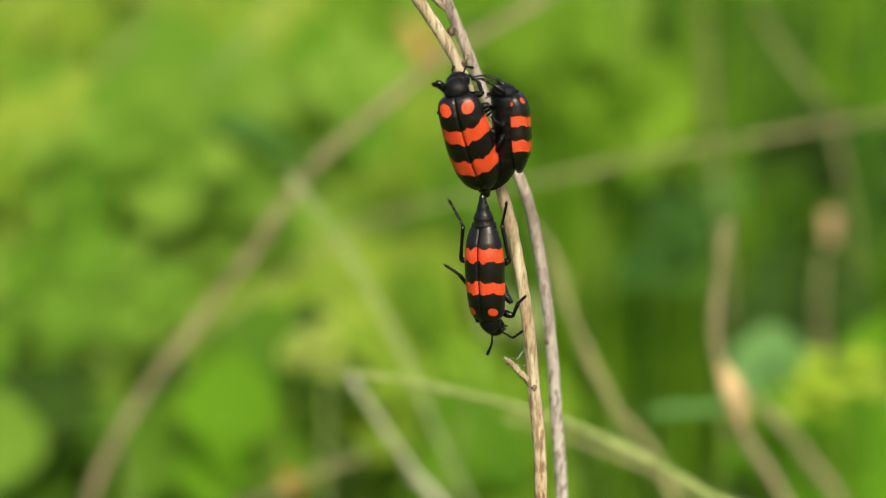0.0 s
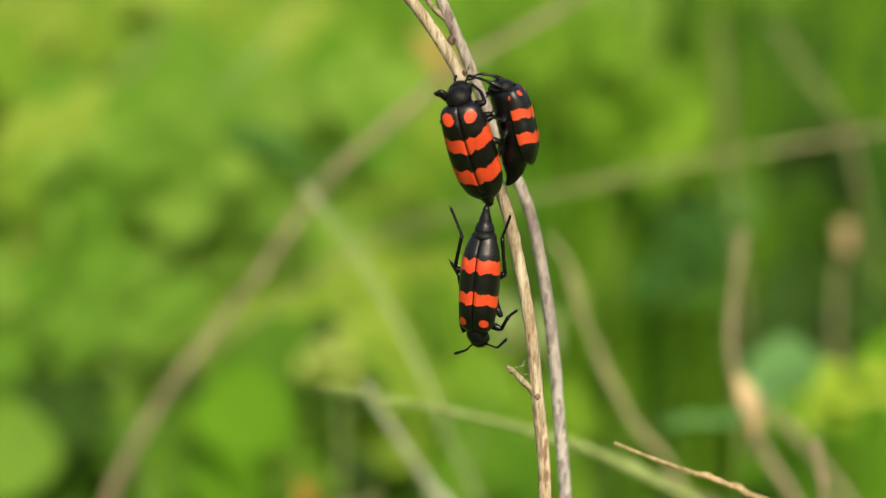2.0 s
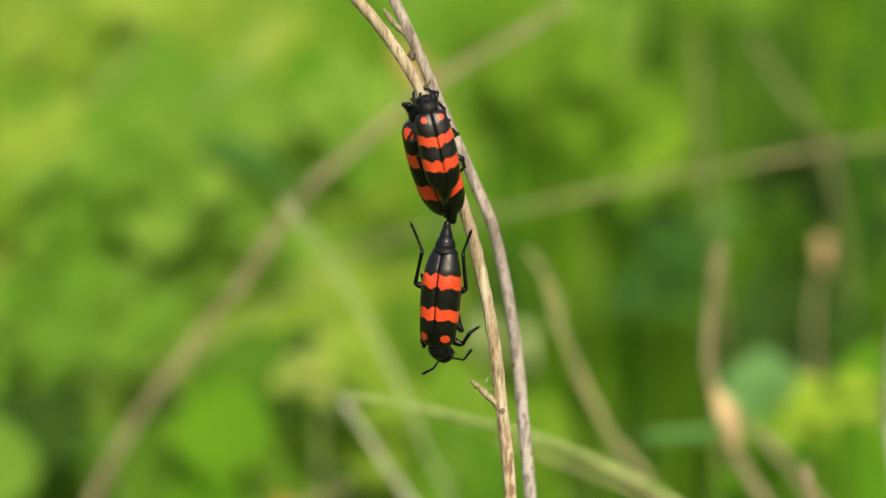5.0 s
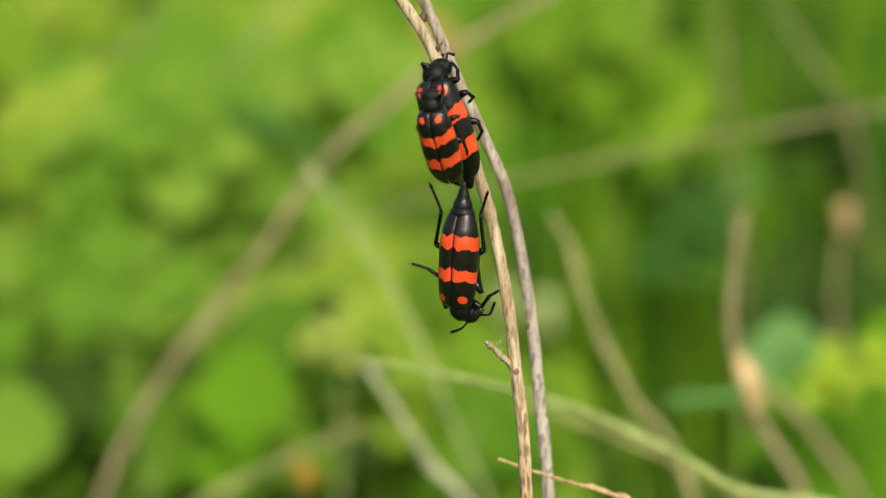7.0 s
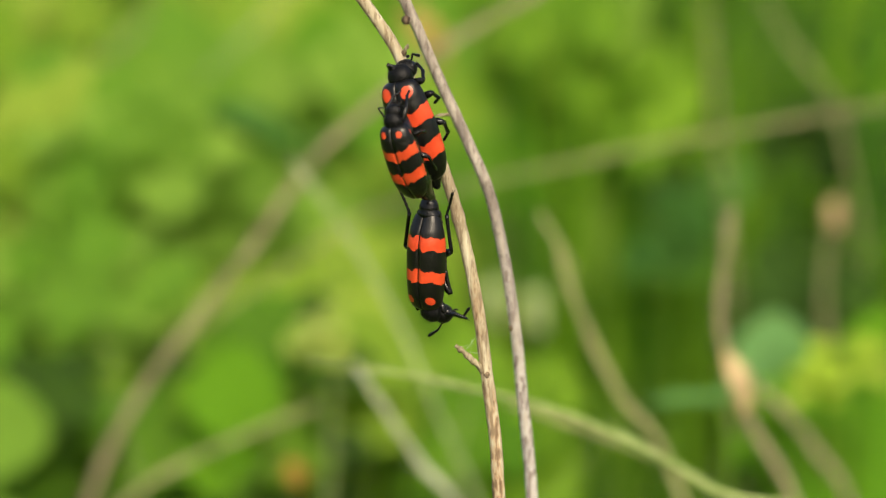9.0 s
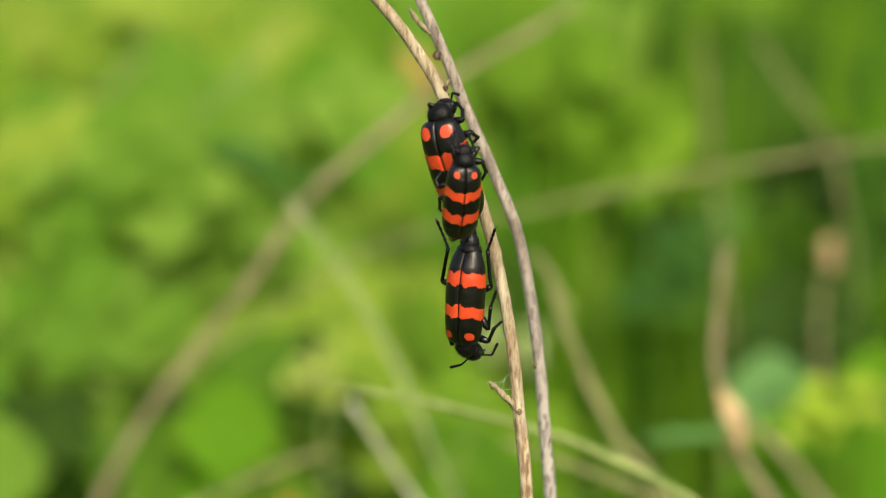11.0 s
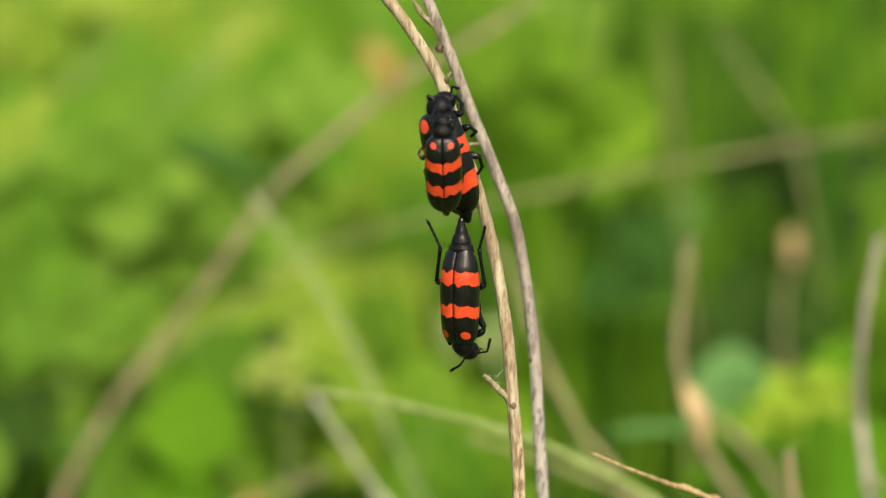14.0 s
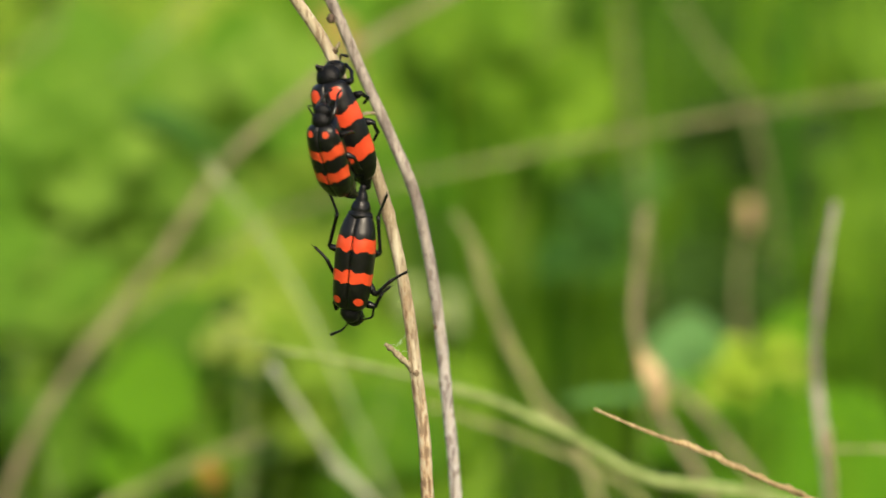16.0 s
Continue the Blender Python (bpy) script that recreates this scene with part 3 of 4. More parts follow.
stalk([(0.125, 0.43, 0.0), (0.115, 0.425, 0.20), (0.0936, 0.42, 0.3162), (0.0841, 0.42, 0.3324), (0.0780, 0.42, 0.3468), (0.0738, 0.42, 0.3628),
       (0.0742, 0.42, 0.3771), (0.0763, 0.42, 0.3913), (0.077, 0.42, 0.396)], 0.0015, 0.0008, STRAW, "tan dead stalk with a curled dry leaf")
stalk([(0.10, 0.41, 0.0), (0.078, 0.405, 0.26), (0.0562, 0.40, 0.3369), (0.0470, 0.40, 0.3480), (0.0393, 0.40, 0.3638), (0.0331, 0.40, 0.3779),
       (0.0296, 0.40, 0.3900), (0.0313, 0.40, 0.3886), (0.0244, 0.40, 0.3995)], 0.0014, 0.0006, OLIVE, "olive-brown leaning dry stalk")
stalk([(0.137, 0.76, 0.0), (0.131, 0.755, 0.16), (0.1317, 0.7500, 0.2485), (0.1274, 0.7500, 0.2764), (0.1280, 0.7500, 0.2923), (0.1300, 0.7500, 0.3081)], 0.0012, 0.0007, OLIVE,
      "thin stalk with a tan dried bud", head=0.0042)
stalk([(0.118, 0.905, 0.0), (0.108, 0.90, 0.18), (0.1023, 0.90, 0.2737), (0.0988, 0.90, 0.303), (0.0959, 0.90, 0.3347), (0.0935, 0.90, 0.352)], 0.0010, 0.0007, OLIVE,
      "dim brown dead stalk deep among the grass")
stalk([(0.121, 0.305, 0.0), (0.118, 0.302, 0.22), (0.1161, 0.3000, 0.3533), (0.1143, 0.3000, 0.3680), (0.1117, 0.3000, 0.3884), (0.1133, 0.3000, 0.4115), (0.1159, 0.3000, 0.4280)], 0.0015, 0.0009, BARK_GREY,
      "pale grey upright dry stalk")
broken_stalk = stalk([(0.109, 0.22, -0.02), (0.1085, 0.22, 0.25), (0.1070, 0.22, 0.3804), (0.1054, 0.22, 0.3941)], 0.0010, 0.0008, STRAW, "thin reddish-brown broken dead stalk")
stalk([(0.175, 0.81, 0.0), (0.155, 0.805, 0.20), (0.1450, 0.80, 0.28), (0.1392, 0.80, 0.3138), (0.1319, 0.80, 0.3367), (0.1180, 0.80, 0.3561), (0.1080, 0.80, 0.372)],
      0.0007, 0.0006, OLIVE, "thin olive-brown leaning stalk")
stalk([(0.15, 0.51, 0.0), (0.135, 0.505, 0.20), (0.1157, 0.50, 0.2897), (0.1073, 0.50, 0.3025), (0.0973, 0.50, 0.3145), (0.0873, 0.50, 0.3230)],
      0.0014, 0.0008, STRAW, "faded olive dry stalk leaning across herbs")
stalk([(0.14, 0.30, 0.0), (0.11, 0.30, 0.22), (0.0690, 0.30, 0.3520), (0.0560, 0.30, 0.3605), (0.0400, 0.30, 0.3680), (0.0240, 0.30, 0.3740), (0.0150, 0.30, 0.3770)],
      0.0007, 0.0004, OLIVE, "low faded tan stalk lying aslant")


low_stalk = stalk([(-0.16, 0.52, -0.03), (-0.120, 0.51, 0.19), (-0.080, 0.50, 0.2745), (-0.0498, 0.50, 0.2934), (-0.0362, 0.50, 0.2993), (-0.0234, 0.50, 0.3047)], 0.0010, 0.0007, OLIVE,
                  "short pale green leaning stalk")

stalk([(-0.122, 0.910, 0.0), (-0.1109, 0.905, 0.1701), (-0.0999, 0.90, 0.3094), (-0.0853, 0.90, 0.3242), (-0.0707, 0.90, 0.3389), (-0.0583, 0.90, 0.3537)],
      0.0008, 0.0006, GREENISH, "faded leaning stalk among lime herbs")
stalk([(-0.182, 0.960, 0.0), (-0.1677, 0.955, 0.1708), (-0.1534, 0.95, 0.3105), (-0.1342, 0.95, 0.3137), (-0.1149, 0.95, 0.3300), (-0.1104, 0.95, 0.3472)],
      0.0010, 0.0006, OLIVE, "faded withered stalk among lime herbs")
stalk([(-0.138, 0.910, 0.0), (-0.1351, 0.905, 0.1193), (-0.1326, 0.90, 0.2169), (-0.1292, 0.90, 0.2300), (-0.1217, 0.90, 0.2430), (-0.1132, 0.90, 0.2538)],
      0.002, 0.0012, STRAW, "short brown withered stalk among herbs")
stalk([(0.175, 0.225, 0.0), (0.165, 0.22, 0.25), (0.1251, 0.22, 0.3880), (0.1185, 0.22, 0.3895), (0.1120, 0.22, 0.3897), (0.1045, 0.22, 0.3899)],
      0.0005, 0.0003, OLIVE, "thin faded bent straw")


def curled_leaf(base, way, length, width, material, label):
    """A dead leaf rolled into a spindle, hanging on a stalk."""
    bm = bmesh.new()
    base, way = Vector(base), Vector(way).normalized()
    line = spline([base, base + way * length * 0.5 + Vector((0.001, 0, 0)), base + way * length], 8)
    tube(bm, line, lambda t: width * (0.15 + 0.85 * math.sin(math.pi * min(t * 0.9 + 0.05, 1))), 9, 0.5, 2.0, 0.6)
    root = tagged(new("dead_leaf"), label, "leaf")
    part("blade", bm, material, root)


curled_leaf((0.0752, 0.418, 0.3565), (0.35, 0, -1), 0.019, 0.0037, TAN, "curled orange-tan dead leaf on a dry stalk")
curled_leaf((-0.050, 0.60, 0.268), (0.3, 0, -0.7), 0.010, 0.0040, ORANGE, "curled orange dead leaf low among herbs")
curled_leaf((-0.016, 1.0, 0.325), (0.5, 0, -0.8), 0.028, 0.006, RUST, "curled orange-brown dead leaf caught among herbs")
# two added pale buds; out of focus they give the discs of glints
for bud in ((0.0319, 0.90, 0.2325), (0.0167, 0.90, 0.2364)):
    stalk([(bud[0] + 0.02, bud[1] + 0.03, 0.0), (bud[0] + 0.012, bud[1] + 0.01, bud[2] * 0.6), bud], 0.0003, 0.00025, PALE,
          "thin green stalk with a pale bud added as a blurred glint", "budding_stalk", 6, 0.0066, DOWN)


def straw_with_seeds():
    """A thin straw that ends in a sparse spike of husks, leaning into the open."""
    foot = Vector((0.172, 0.035, -0.015))
    root = tagged(new("seeding_straw"), "thin brown straw ending in a sparse spike of husks", "straw")
    root.location = foot
    pts = [foot, (0.168, 0.033, 0.20), (0.155, 0.031, 0.37), (0.120, 0.03, 0.418), (0.0880, 0.03, 0.4385), (0.0765, 0.03, 0.4435),
           (0.0659, 0.03, 0.4487), (0.0538, 0.03, 0.4533), (0.0435, 0.03, 0.4579)]
    line = [p - foot for p in spline(pts, 12)]
    part("stalk", tube(bmesh.new(), line, lambda t: (0.00085 - 0.00058 * t) * (1 + 0.18 * math.sin(140 * t)), 8, 0.5), HUSK, root)
    rng = random.Random(4)
    for i in range(len(line) - 60, len(line) - 16, 2):
        way = (line[i + 1] - line[i]).normalized()
        bm = bmesh.new()
        tilt = Vector((0, rng.uniform(-1, 1), 0.5 * rng.uniform(-1, 1)))
        tip = line[i] + (way + tilt * 0.25).normalized() * 0.0034
        tube(bm, spline([line[i], (line[i] + tip) / 2 + tilt * 0.0005, tip], 3), lambda t: 0.00055 * math.sin(math.pi * (0.15 + 0.8 * t)), 6)
        part("husk", bm, HUSK, root)
    return root


straw = straw_with_seeds()


# ---- leafy plants ----
def leaf_mesh(length, width, fold, droop, point):
    """A leaf blade with a folded midrib and a rounded or pointed outline, along +y."""
    bm = bmesh.new()
    rows = 8
    left, mid, right = [], [], []
    for i in range(rows + 1):
        t = i / rows
        w = width * 0.5 * max(math.sin(math.pi * t ** point) ** 0.8, 0.03)
        z = -droop * length * t * t
        mid.append(bm.verts.new((0, t * length, z - fold * w)))
        left.append(bm.verts.new((-w, t * length, z + 0.03 * length * math.sin(9 * t))))
        right.append(bm.verts.new((w, t * length, z + 0.03 * length * math.cos(8 * t))))
    for i in range(rows):
        bm.faces.new((left[i], mid[i], mid[i + 1], left[i + 1]))
        bm.faces.new((mid[i], right[i], right[i + 1], mid[i + 1]))
    mesh = bpy.data.meshes.new("leaf")
    bm.to_mesh(mesh)
    bm.free()
    for p in mesh.polygons:
        p.use_smooth = True
    return mesh


ROUND = [(1.0, 0.85, 0.25, 0.15, 0.85), (1.0, 0.75, 0.35, 0.25, 0.8), (1.0, 0.95, 0.15, 0.1, 0.9)]
MESHES = {}


def leaf_data(material, kind):
    key = (material.name, kind)
    if key not in MESHES:
        MESHES[key] = leaf_mesh(*ROUND[kind])
        MESHES[key].materials.append(material)
    return MESHES[key]


def leafy_plant(x, y, z, spread, material, label, count, size, seed):
    """A herb: a stem from the ground, petioles and broad leaves round the top."""
    rng = random.Random(seed)
    root = tagged(new("leafy_plant"), label, "plant", "leafy plants of the meadow")
    root.location = (x, y, 0)
    lean = Vector((rng.uniform(-0.03, 0.03), rng.uniform(-0.03, 0.03), 0))
    line = spline([Vector((0, 0, 0)) + lean, lean * 0.4 + Vector((0, 0, z * 0.5)), Vector((0, 0, z))], 5)
    part("stem", tube(bmesh.new(), line, lambda t: 0.0014 - 0.0007 * t, 6), MID, root)
    for i in range(count):
        a, h = rng.uniform(0, 2 * math.pi), rng.uniform(-1, 1)
        d = spread * math.sqrt(rng.random())
        p = Vector((math.cos(a) * d, math.sin(a) * spread * 1.4 * rng.random(), z + h * spread * 0.85))
        ob = new("leaf", leaf_data(material, rng.randrange(3)))
        ob.parent = root
        s = size * rng.uniform(0.7, 1.25)
        ob.scale = (s, s, s)
        face = Vector((rng.uniform(-0.6, 0.3), rng.uniform(-1.1, -0.3), rng.uniform(0.5, 1.0)))
        ob.rotation_euler = (face.to_track_quat("Z", "Y").to_matrix() @ Matrix.Rotation(rng.uniform(0, 2 * math.pi), 3, "Z")).to_euler()
        ob.location = p
        low = Vector((0, 0, z - 0.8 * spread))
        bm = tube(bmesh.new(), [low, (low + p) / 2 + Vector((0, 0, 0.15 * spread)), p], 0.0005, 5)
        part("petiole", bm, material, root)
    return root


def plants(rows, material, label, count, size, seed):
    for i, (x, y, z, r) in enumerate(rows):
        leafy_plant(x, y, z, r * 1.15, material, label, count, size, seed + i)


plants([(-0.161, 1.1, 0.280, 0.035), (-0.112, 1.0, 0.290, 0.031), (-0.140, 0.9, 0.288, 0.025), 
        (-0.023, 1.2, 0.225, 0.024),  (-0.021, 1.0, 0.206, 0.022),
        (-0.044, 0.8, 0.250, 0.014), (0.004, 1.0, 0.186, 0.020)] + [
        (-0.038, 1.100, 0.159, 0.021), (0.036, 1.100, 0.168, 0.018),  (-0.111, 1.200, 0.275, 0.029), (-0.131, 0.950, 0.276, 0.015), (-0.096, 0.980, 0.255, 0.013), (-0.135, 0.920, 0.264, 0.013), (-0.036, 1.000, 0.206, 0.013), (-0.052, 1.100, 0.221, 0.014)],
       LIME, "broad-leaved herb with bright lime-green leaves", 26, 0.036, 100)
plants([(-0.110, 1.2, 0.195, 0.032), (-0.054, 1.2, 0.260, 0.019), (-0.077, 1.3, 0.159, 0.023), (-0.011, 1.2, 0.170, 0.022), (0.019, 0.8, 0.209, 0.022),
        (-0.148, 1.3, 0.151, 0.020), (-0.039, 1.5, 0.208, 0.019), (-0.167, 1.100, 0.228, 0.025), (-0.159, 1.0, 0.231, 0.020), (-0.153, 1.000, 0.215, 0.024),
        (-0.132, 1.250, 0.195, 0.025), (-0.115, 1.150, 0.184, 0.024), (-0.149, 1.200, 0.185, 0.027), (-0.001, 1.000, 0.146, 0.020), (0.055, 1.100, 0.149, 0.021),
        (-0.072, 1.300, 0.201, 0.023), (0.024, 1.300, 0.200, 0.018), (0.038, 1.0, 0.319, 0.013), (0.056, 1.0, 0.297, 0.013), (-0.131, 1.050, 0.244, 0.022),
        (-0.113, 1.050, 0.227, 0.020), (-0.148, 1.100, 0.243, 0.022)],
       MID, "broad-leaved herb with mid-green leaves", 24, 0.034, 200)
plants([(-0.041, 1.0, 0.169, 0.024), (-0.045, 0.8, 0.205, 0.016), (-0.131, 1.100, 0.164, 0.025), (-0.073, 0.7, 0.256, 0.016), (-0.134, 0.78, 0.237, 0.011),
        (-0.147, 0.80, 0.242, 0.011), (-0.145, 0.900, 0.234, 0.012), (-0.067, 1.000, 0.195, 0.020), (-0.070, 0.900, 0.180, 0.023), (-0.029, 0.950, 0.162, 0.024),
        (-0.106, 1.200, 0.140, 0.022), (-0.147, 1.000, 0.169, 0.020), (-0.098, 0.900, 0.164, 0.019), (-0.175, 1.100, 0.164, 0.021), (-0.148, 0.800, 0.211, 0.018),
        (-0.127, 0.900, 0.164, 0.019), (-0.137, 0.850, 0.208, 0.016), (-0.130, 0.800, 0.200, 0.014), (-0.151, 0.850, 0.223, 0.014), (-0.028, 0.900, 0.219, 0.014),
        (-0.132, 0.950, 0.173, 0.018), (-0.105, 0.950, 0.164, 0.018), (-0.123, 1.000, 0.165, 0.018), (-0.170, 1.050, 0.192, 0.018)],
       FERN, "broad-leaved herb with darker green leaves", 20, 0.030, 250)
plants([(-0.123, 0.84, 0.303, 0.012), (-0.103, 0.84, 0.293, 0.012), (-0.151, 0.86, 0.260, 0.011), (-0.138, 0.88, 0.274, 0.012), (-0.113, 0.88, 0.299, 0.012), (-0.094, 0.90, 0.262, 0.012), (-0.151, 0.80, 0.262, 0.010), (-0.114, 0.78, 0.274, 0.010),
        (-0.1053, 0.85, 0.3131, 0.010), (-0.0896, 0.85, 0.2809, 0.010), (-0.1156, 0.85, 0.3006, 0.010), (-0.0715, 0.85, 0.2819, 0.010),
        (-0.0339, 0.90, 0.3115, 0.010), (-0.1414, 0.90, 0.3009, 0.010)],
       HERB, "broad-leaved herb with soft green leaves", 16, 0.026, 700)
plants([(-0.054, 0.85, 0.204, 0.009), (-0.097, 0.85, 0.192, 0.009), (-0.139, 0.90, 0.217, 0.009), (-0.062, 0.80, 0.209, 0.009), (-0.123, 0.85, 0.240, 0.008), (-0.105, 0.86, 0.218, 0.008)],
       DEEP, "low herb with deep green leaves", 8, 0.020, 760)
plants([(-0.167, 1.3, 0.106, 0.018),
        (0.082, 0.9, 0.273, 0.012), (0.157, 1.3, 0.138, 0.020), (0.192, 1.3, 0.143, 0.018), (0.136, 1.4, 0.165, 0.024)],
       DEEP, "herb with dark green leaves in the shade", 9, 0.022, 300)
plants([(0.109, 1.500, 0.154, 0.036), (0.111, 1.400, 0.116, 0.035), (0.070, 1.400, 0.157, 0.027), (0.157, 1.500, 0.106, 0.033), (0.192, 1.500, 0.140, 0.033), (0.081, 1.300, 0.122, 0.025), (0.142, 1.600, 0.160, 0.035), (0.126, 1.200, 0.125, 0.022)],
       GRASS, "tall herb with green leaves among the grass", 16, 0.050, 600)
plants([(-0.0440, 0.70, 0.2810, 0.006), (-0.0470, 0.71, 0.2730, 0.005), (-0.0400, 0.71, 0.2760, 0.005)], DOWNY, "herb with a loose tuft of small downy leaves", 9, 0.006, 870)
# dark-coloured leaves stand in for shade between stalk and leaf
plants([(-0.0475, 0.74, 0.262, 0.006), (-0.0860, 0.74, 0.247, 0.006)], SHADE, "small low herb, leaves coloured dark as shade in a gap", 8, 0.018, 880)
plants([(0.127, 0.600, 0.280, 0.010), (0.113, 0.600, 0.276, 0.010), (0.136, 0.620, 0.262, 0.010), (0.120, 0.620, 0.262, 0.010)],
       VIVID, "herb with vivid green leaves", 14, 0.024, 430)
plants([(0.107, 0.550, 0.3130, 0.004), (0.119, 0.550, 0.3130, 0.005), (0.113, 0.555, 0.3120, 0.004), (0.124, 0.560, 0.3155, 0.004)], FRESH, "young herb with yellow-green leaves", 7, 0.0085, 400)
plants([(0.128, 0.560, 0.316, 0.003)], LIME, "small herb with lime-green leaves", 4, 0.012, 460)
plants([(0.106, 0.640, 0.291, 0.005)], BLUE, "herb with grey-green leaves", 4, 0.010, 500)


# dark gaps at the right: their shade is in the leaf colour
plants([(0.144, 1.00, 0.220, 0.012), (0.157, 1.05, 0.223, 0.010), (0.089, 1.00, 0.245, 0.008)], SHADE, "low herb coloured near black for the shade of a gap", 9, 0.022, 740)


# dark mottling of the meadow: shade between plants painted as near-black leaves
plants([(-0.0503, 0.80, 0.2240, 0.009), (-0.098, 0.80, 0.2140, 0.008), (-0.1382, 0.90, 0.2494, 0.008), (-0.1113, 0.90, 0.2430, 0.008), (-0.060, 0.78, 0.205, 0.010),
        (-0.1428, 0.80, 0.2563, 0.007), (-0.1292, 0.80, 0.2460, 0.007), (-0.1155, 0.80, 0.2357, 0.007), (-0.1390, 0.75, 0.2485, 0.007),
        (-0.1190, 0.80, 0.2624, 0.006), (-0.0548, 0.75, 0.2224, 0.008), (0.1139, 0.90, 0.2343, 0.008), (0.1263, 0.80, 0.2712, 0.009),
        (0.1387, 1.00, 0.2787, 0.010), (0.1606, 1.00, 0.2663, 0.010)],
       SHADE, "low herb, leaf colour darkened for shade between plants", 10, 0.020, 780)


def round_leaf(x, y, z, size, material, label, seed):
    """A herb that holds one broad round leaf up to the light."""
    plant = leafy_plant(x, y, z - 0.62 * size, 0.005, material, label, 2, size * 0.4, seed)
    ob = new("leaf", leaf_data(material, 2))
    ob.parent = plant
    ob.scale = (size, size, size)
    ob.rotation_euler = Vector((-0.1, -1.0, 0.55)).to_track_quat("Z", "Y").to_euler()
    ob.location = (0, 0, z - 0.45 * size)
    part("petiole", tube(bmesh.new(), [Vector((0, 0, z - 0.6 * size)), Vector((0, 0, z - 0.45 * size))], 0.0006, 5), material, plant)


round_leaf(-0.0700, 0.66, 0.2710, 0.035, VIVID, "herb with one broad round green leaf", 810)
round_leaf(-0.0750, 0.66, 0.2490, 0.027, VIVID, "herb with a broad round green leaf low down", 811)
round_leaf(-0.0512, 1.10, 0.2897, 0.034, VIVID, "tall herb with a broad vivid green leaf", 812)
round_leaf(-0.0930, 1.00, 0.2310, 0.036, HERB, "herb with a broad soft green leaf in the open", 814)
round_leaf(-0.1250, 1.00, 0.2680, 0.036, HERB, "tall herb with a broad soft green leaf", 815)
round_leaf(-0.0930, 1.05, 0.2440, 0.044, VIVID, "herb with a large soft green leaf", 813)
round_leaf(-0.1510, 0.72, 0.2400, 0.036, HERB, "herb with a broad yellowish green leaf", 820)
round_leaf(-0.1080, 0.93, 0.3150, 0.062, HERB, "tall herb with a very broad pale green leaf", 840)
round_leaf(-0.0800, 0.95, 0.3080, 0.046, HERB, "tall herb with a broad pale green leaf beside it", 846)
round_leaf(-0.1290, 0.90, 0.2880, 0.046, VIVID, "herb with a broad vivid green leaf in the open", 841)
round_leaf(-0.0930, 0.88, 0.2720, 0.044, VIVID, "herb with a broad vivid green leaf on a long stem", 842)
round_leaf(-0.0455, 0.95, 0.2887, 0.036, HERB, "herb with a soft green leaf between dry stalks", 843)
round_leaf(-0.1545, 0.88, 0.2690, 0.028, LIME, "herb with a small broad lime leaf", 844)
round_leaf(0.1213, 0.57, 0.2770, 0.046, VIVID, "low herb with a broad vivid green leaf", 845)
round_leaf(0.1500, 0.58, 0.2740, 0.044, VIVID, "low herb with a round vivid green leaf", 847)
round_leaf(0.1045, 0.66, 0.2850, 0.028, BLUE, "herb with one round grey-green leaf", 848)
round_leaf(-0.0442, 0.80, 0.2522, 0.024, LIME, "herb with a broad yellowish lime leaf", 830)


def narrow_leaf(plant, base, tip, width, material, label, thick=0.35):
    """One long blade, held sideways, on a plant of its own."""
    base, tip = Vector(base) - plant.location, Vector(tip) - plant.location
    bm = bmesh.new()
    line = spline([base, (base + tip) / 2 + Vector((0, 0, width * 0.5)), tip], 8)
    tube(bm, line, lambda t: width * (0.12 + 0.88 * math.sin(math.pi * min(t + 0.03, 0.99)) ** 0.5), 8, 0.3, 1.0, thick)
    part("leaf", bm, material, plant, label)


shade_herb = leafy_plant(-0.052, 0.80, 0.316, 0.004, DEEP, "slender herb with a long dark green leaf", 2, 0.010, 300)
narrow_leaf(shade_herb, (-0.0515, 0.80, 0.3170), (-0.0822, 0.80, 0.3325), 0.0066, DEEP, "long dark green blade", 0.9)
pale_herb = leafy_plant(0.080, 0.50, 0.320, 0.003, BLUE, "small herb with a long pale grey-green leaf", 2, 0.008, 520)
narrow_leaf(pale_herb, (0.0815, 0.50, 0.3185), (0.0575, 0.50, 0.3175), 0.0019, BLUE, "long pale grey-green blade")


def broad_blade(base, tip, width, material, label):
    """A clump of grass with one broad blade that stands up to the light."""
    plant = leafy_plant(base[0], base[1], base[2], 0.004, MEADOW, label, 2, 0.010, int(base[0] * 9000))
    narrow_leaf(plant, base, tip, width, material, "broad green blade", 0.3)


broad_blade((0.0521, 1.0, 0.1925), (0.0805, 1.0, 0.3560), 0.0080, HERB, "grass clump with one broad yellow-green blade")
broad_blade((0.0480, 0.95, 0.2050), (0.0470, 0.95, 0.3500), 0.0055, MID, "grass clump with one broad green blade")
broad_blade((0.0890, 1.05, 0.1800), (0.1050, 1.05, 0.3500), 0.0065, MID, "grass clump with one tall broad green blade")
broad_blade((0.1480, 1.05, 0.2000), (0.1580, 1.05, 0.3450), 0.0070, MEADOW, "grass clump with one broad dark green blade")


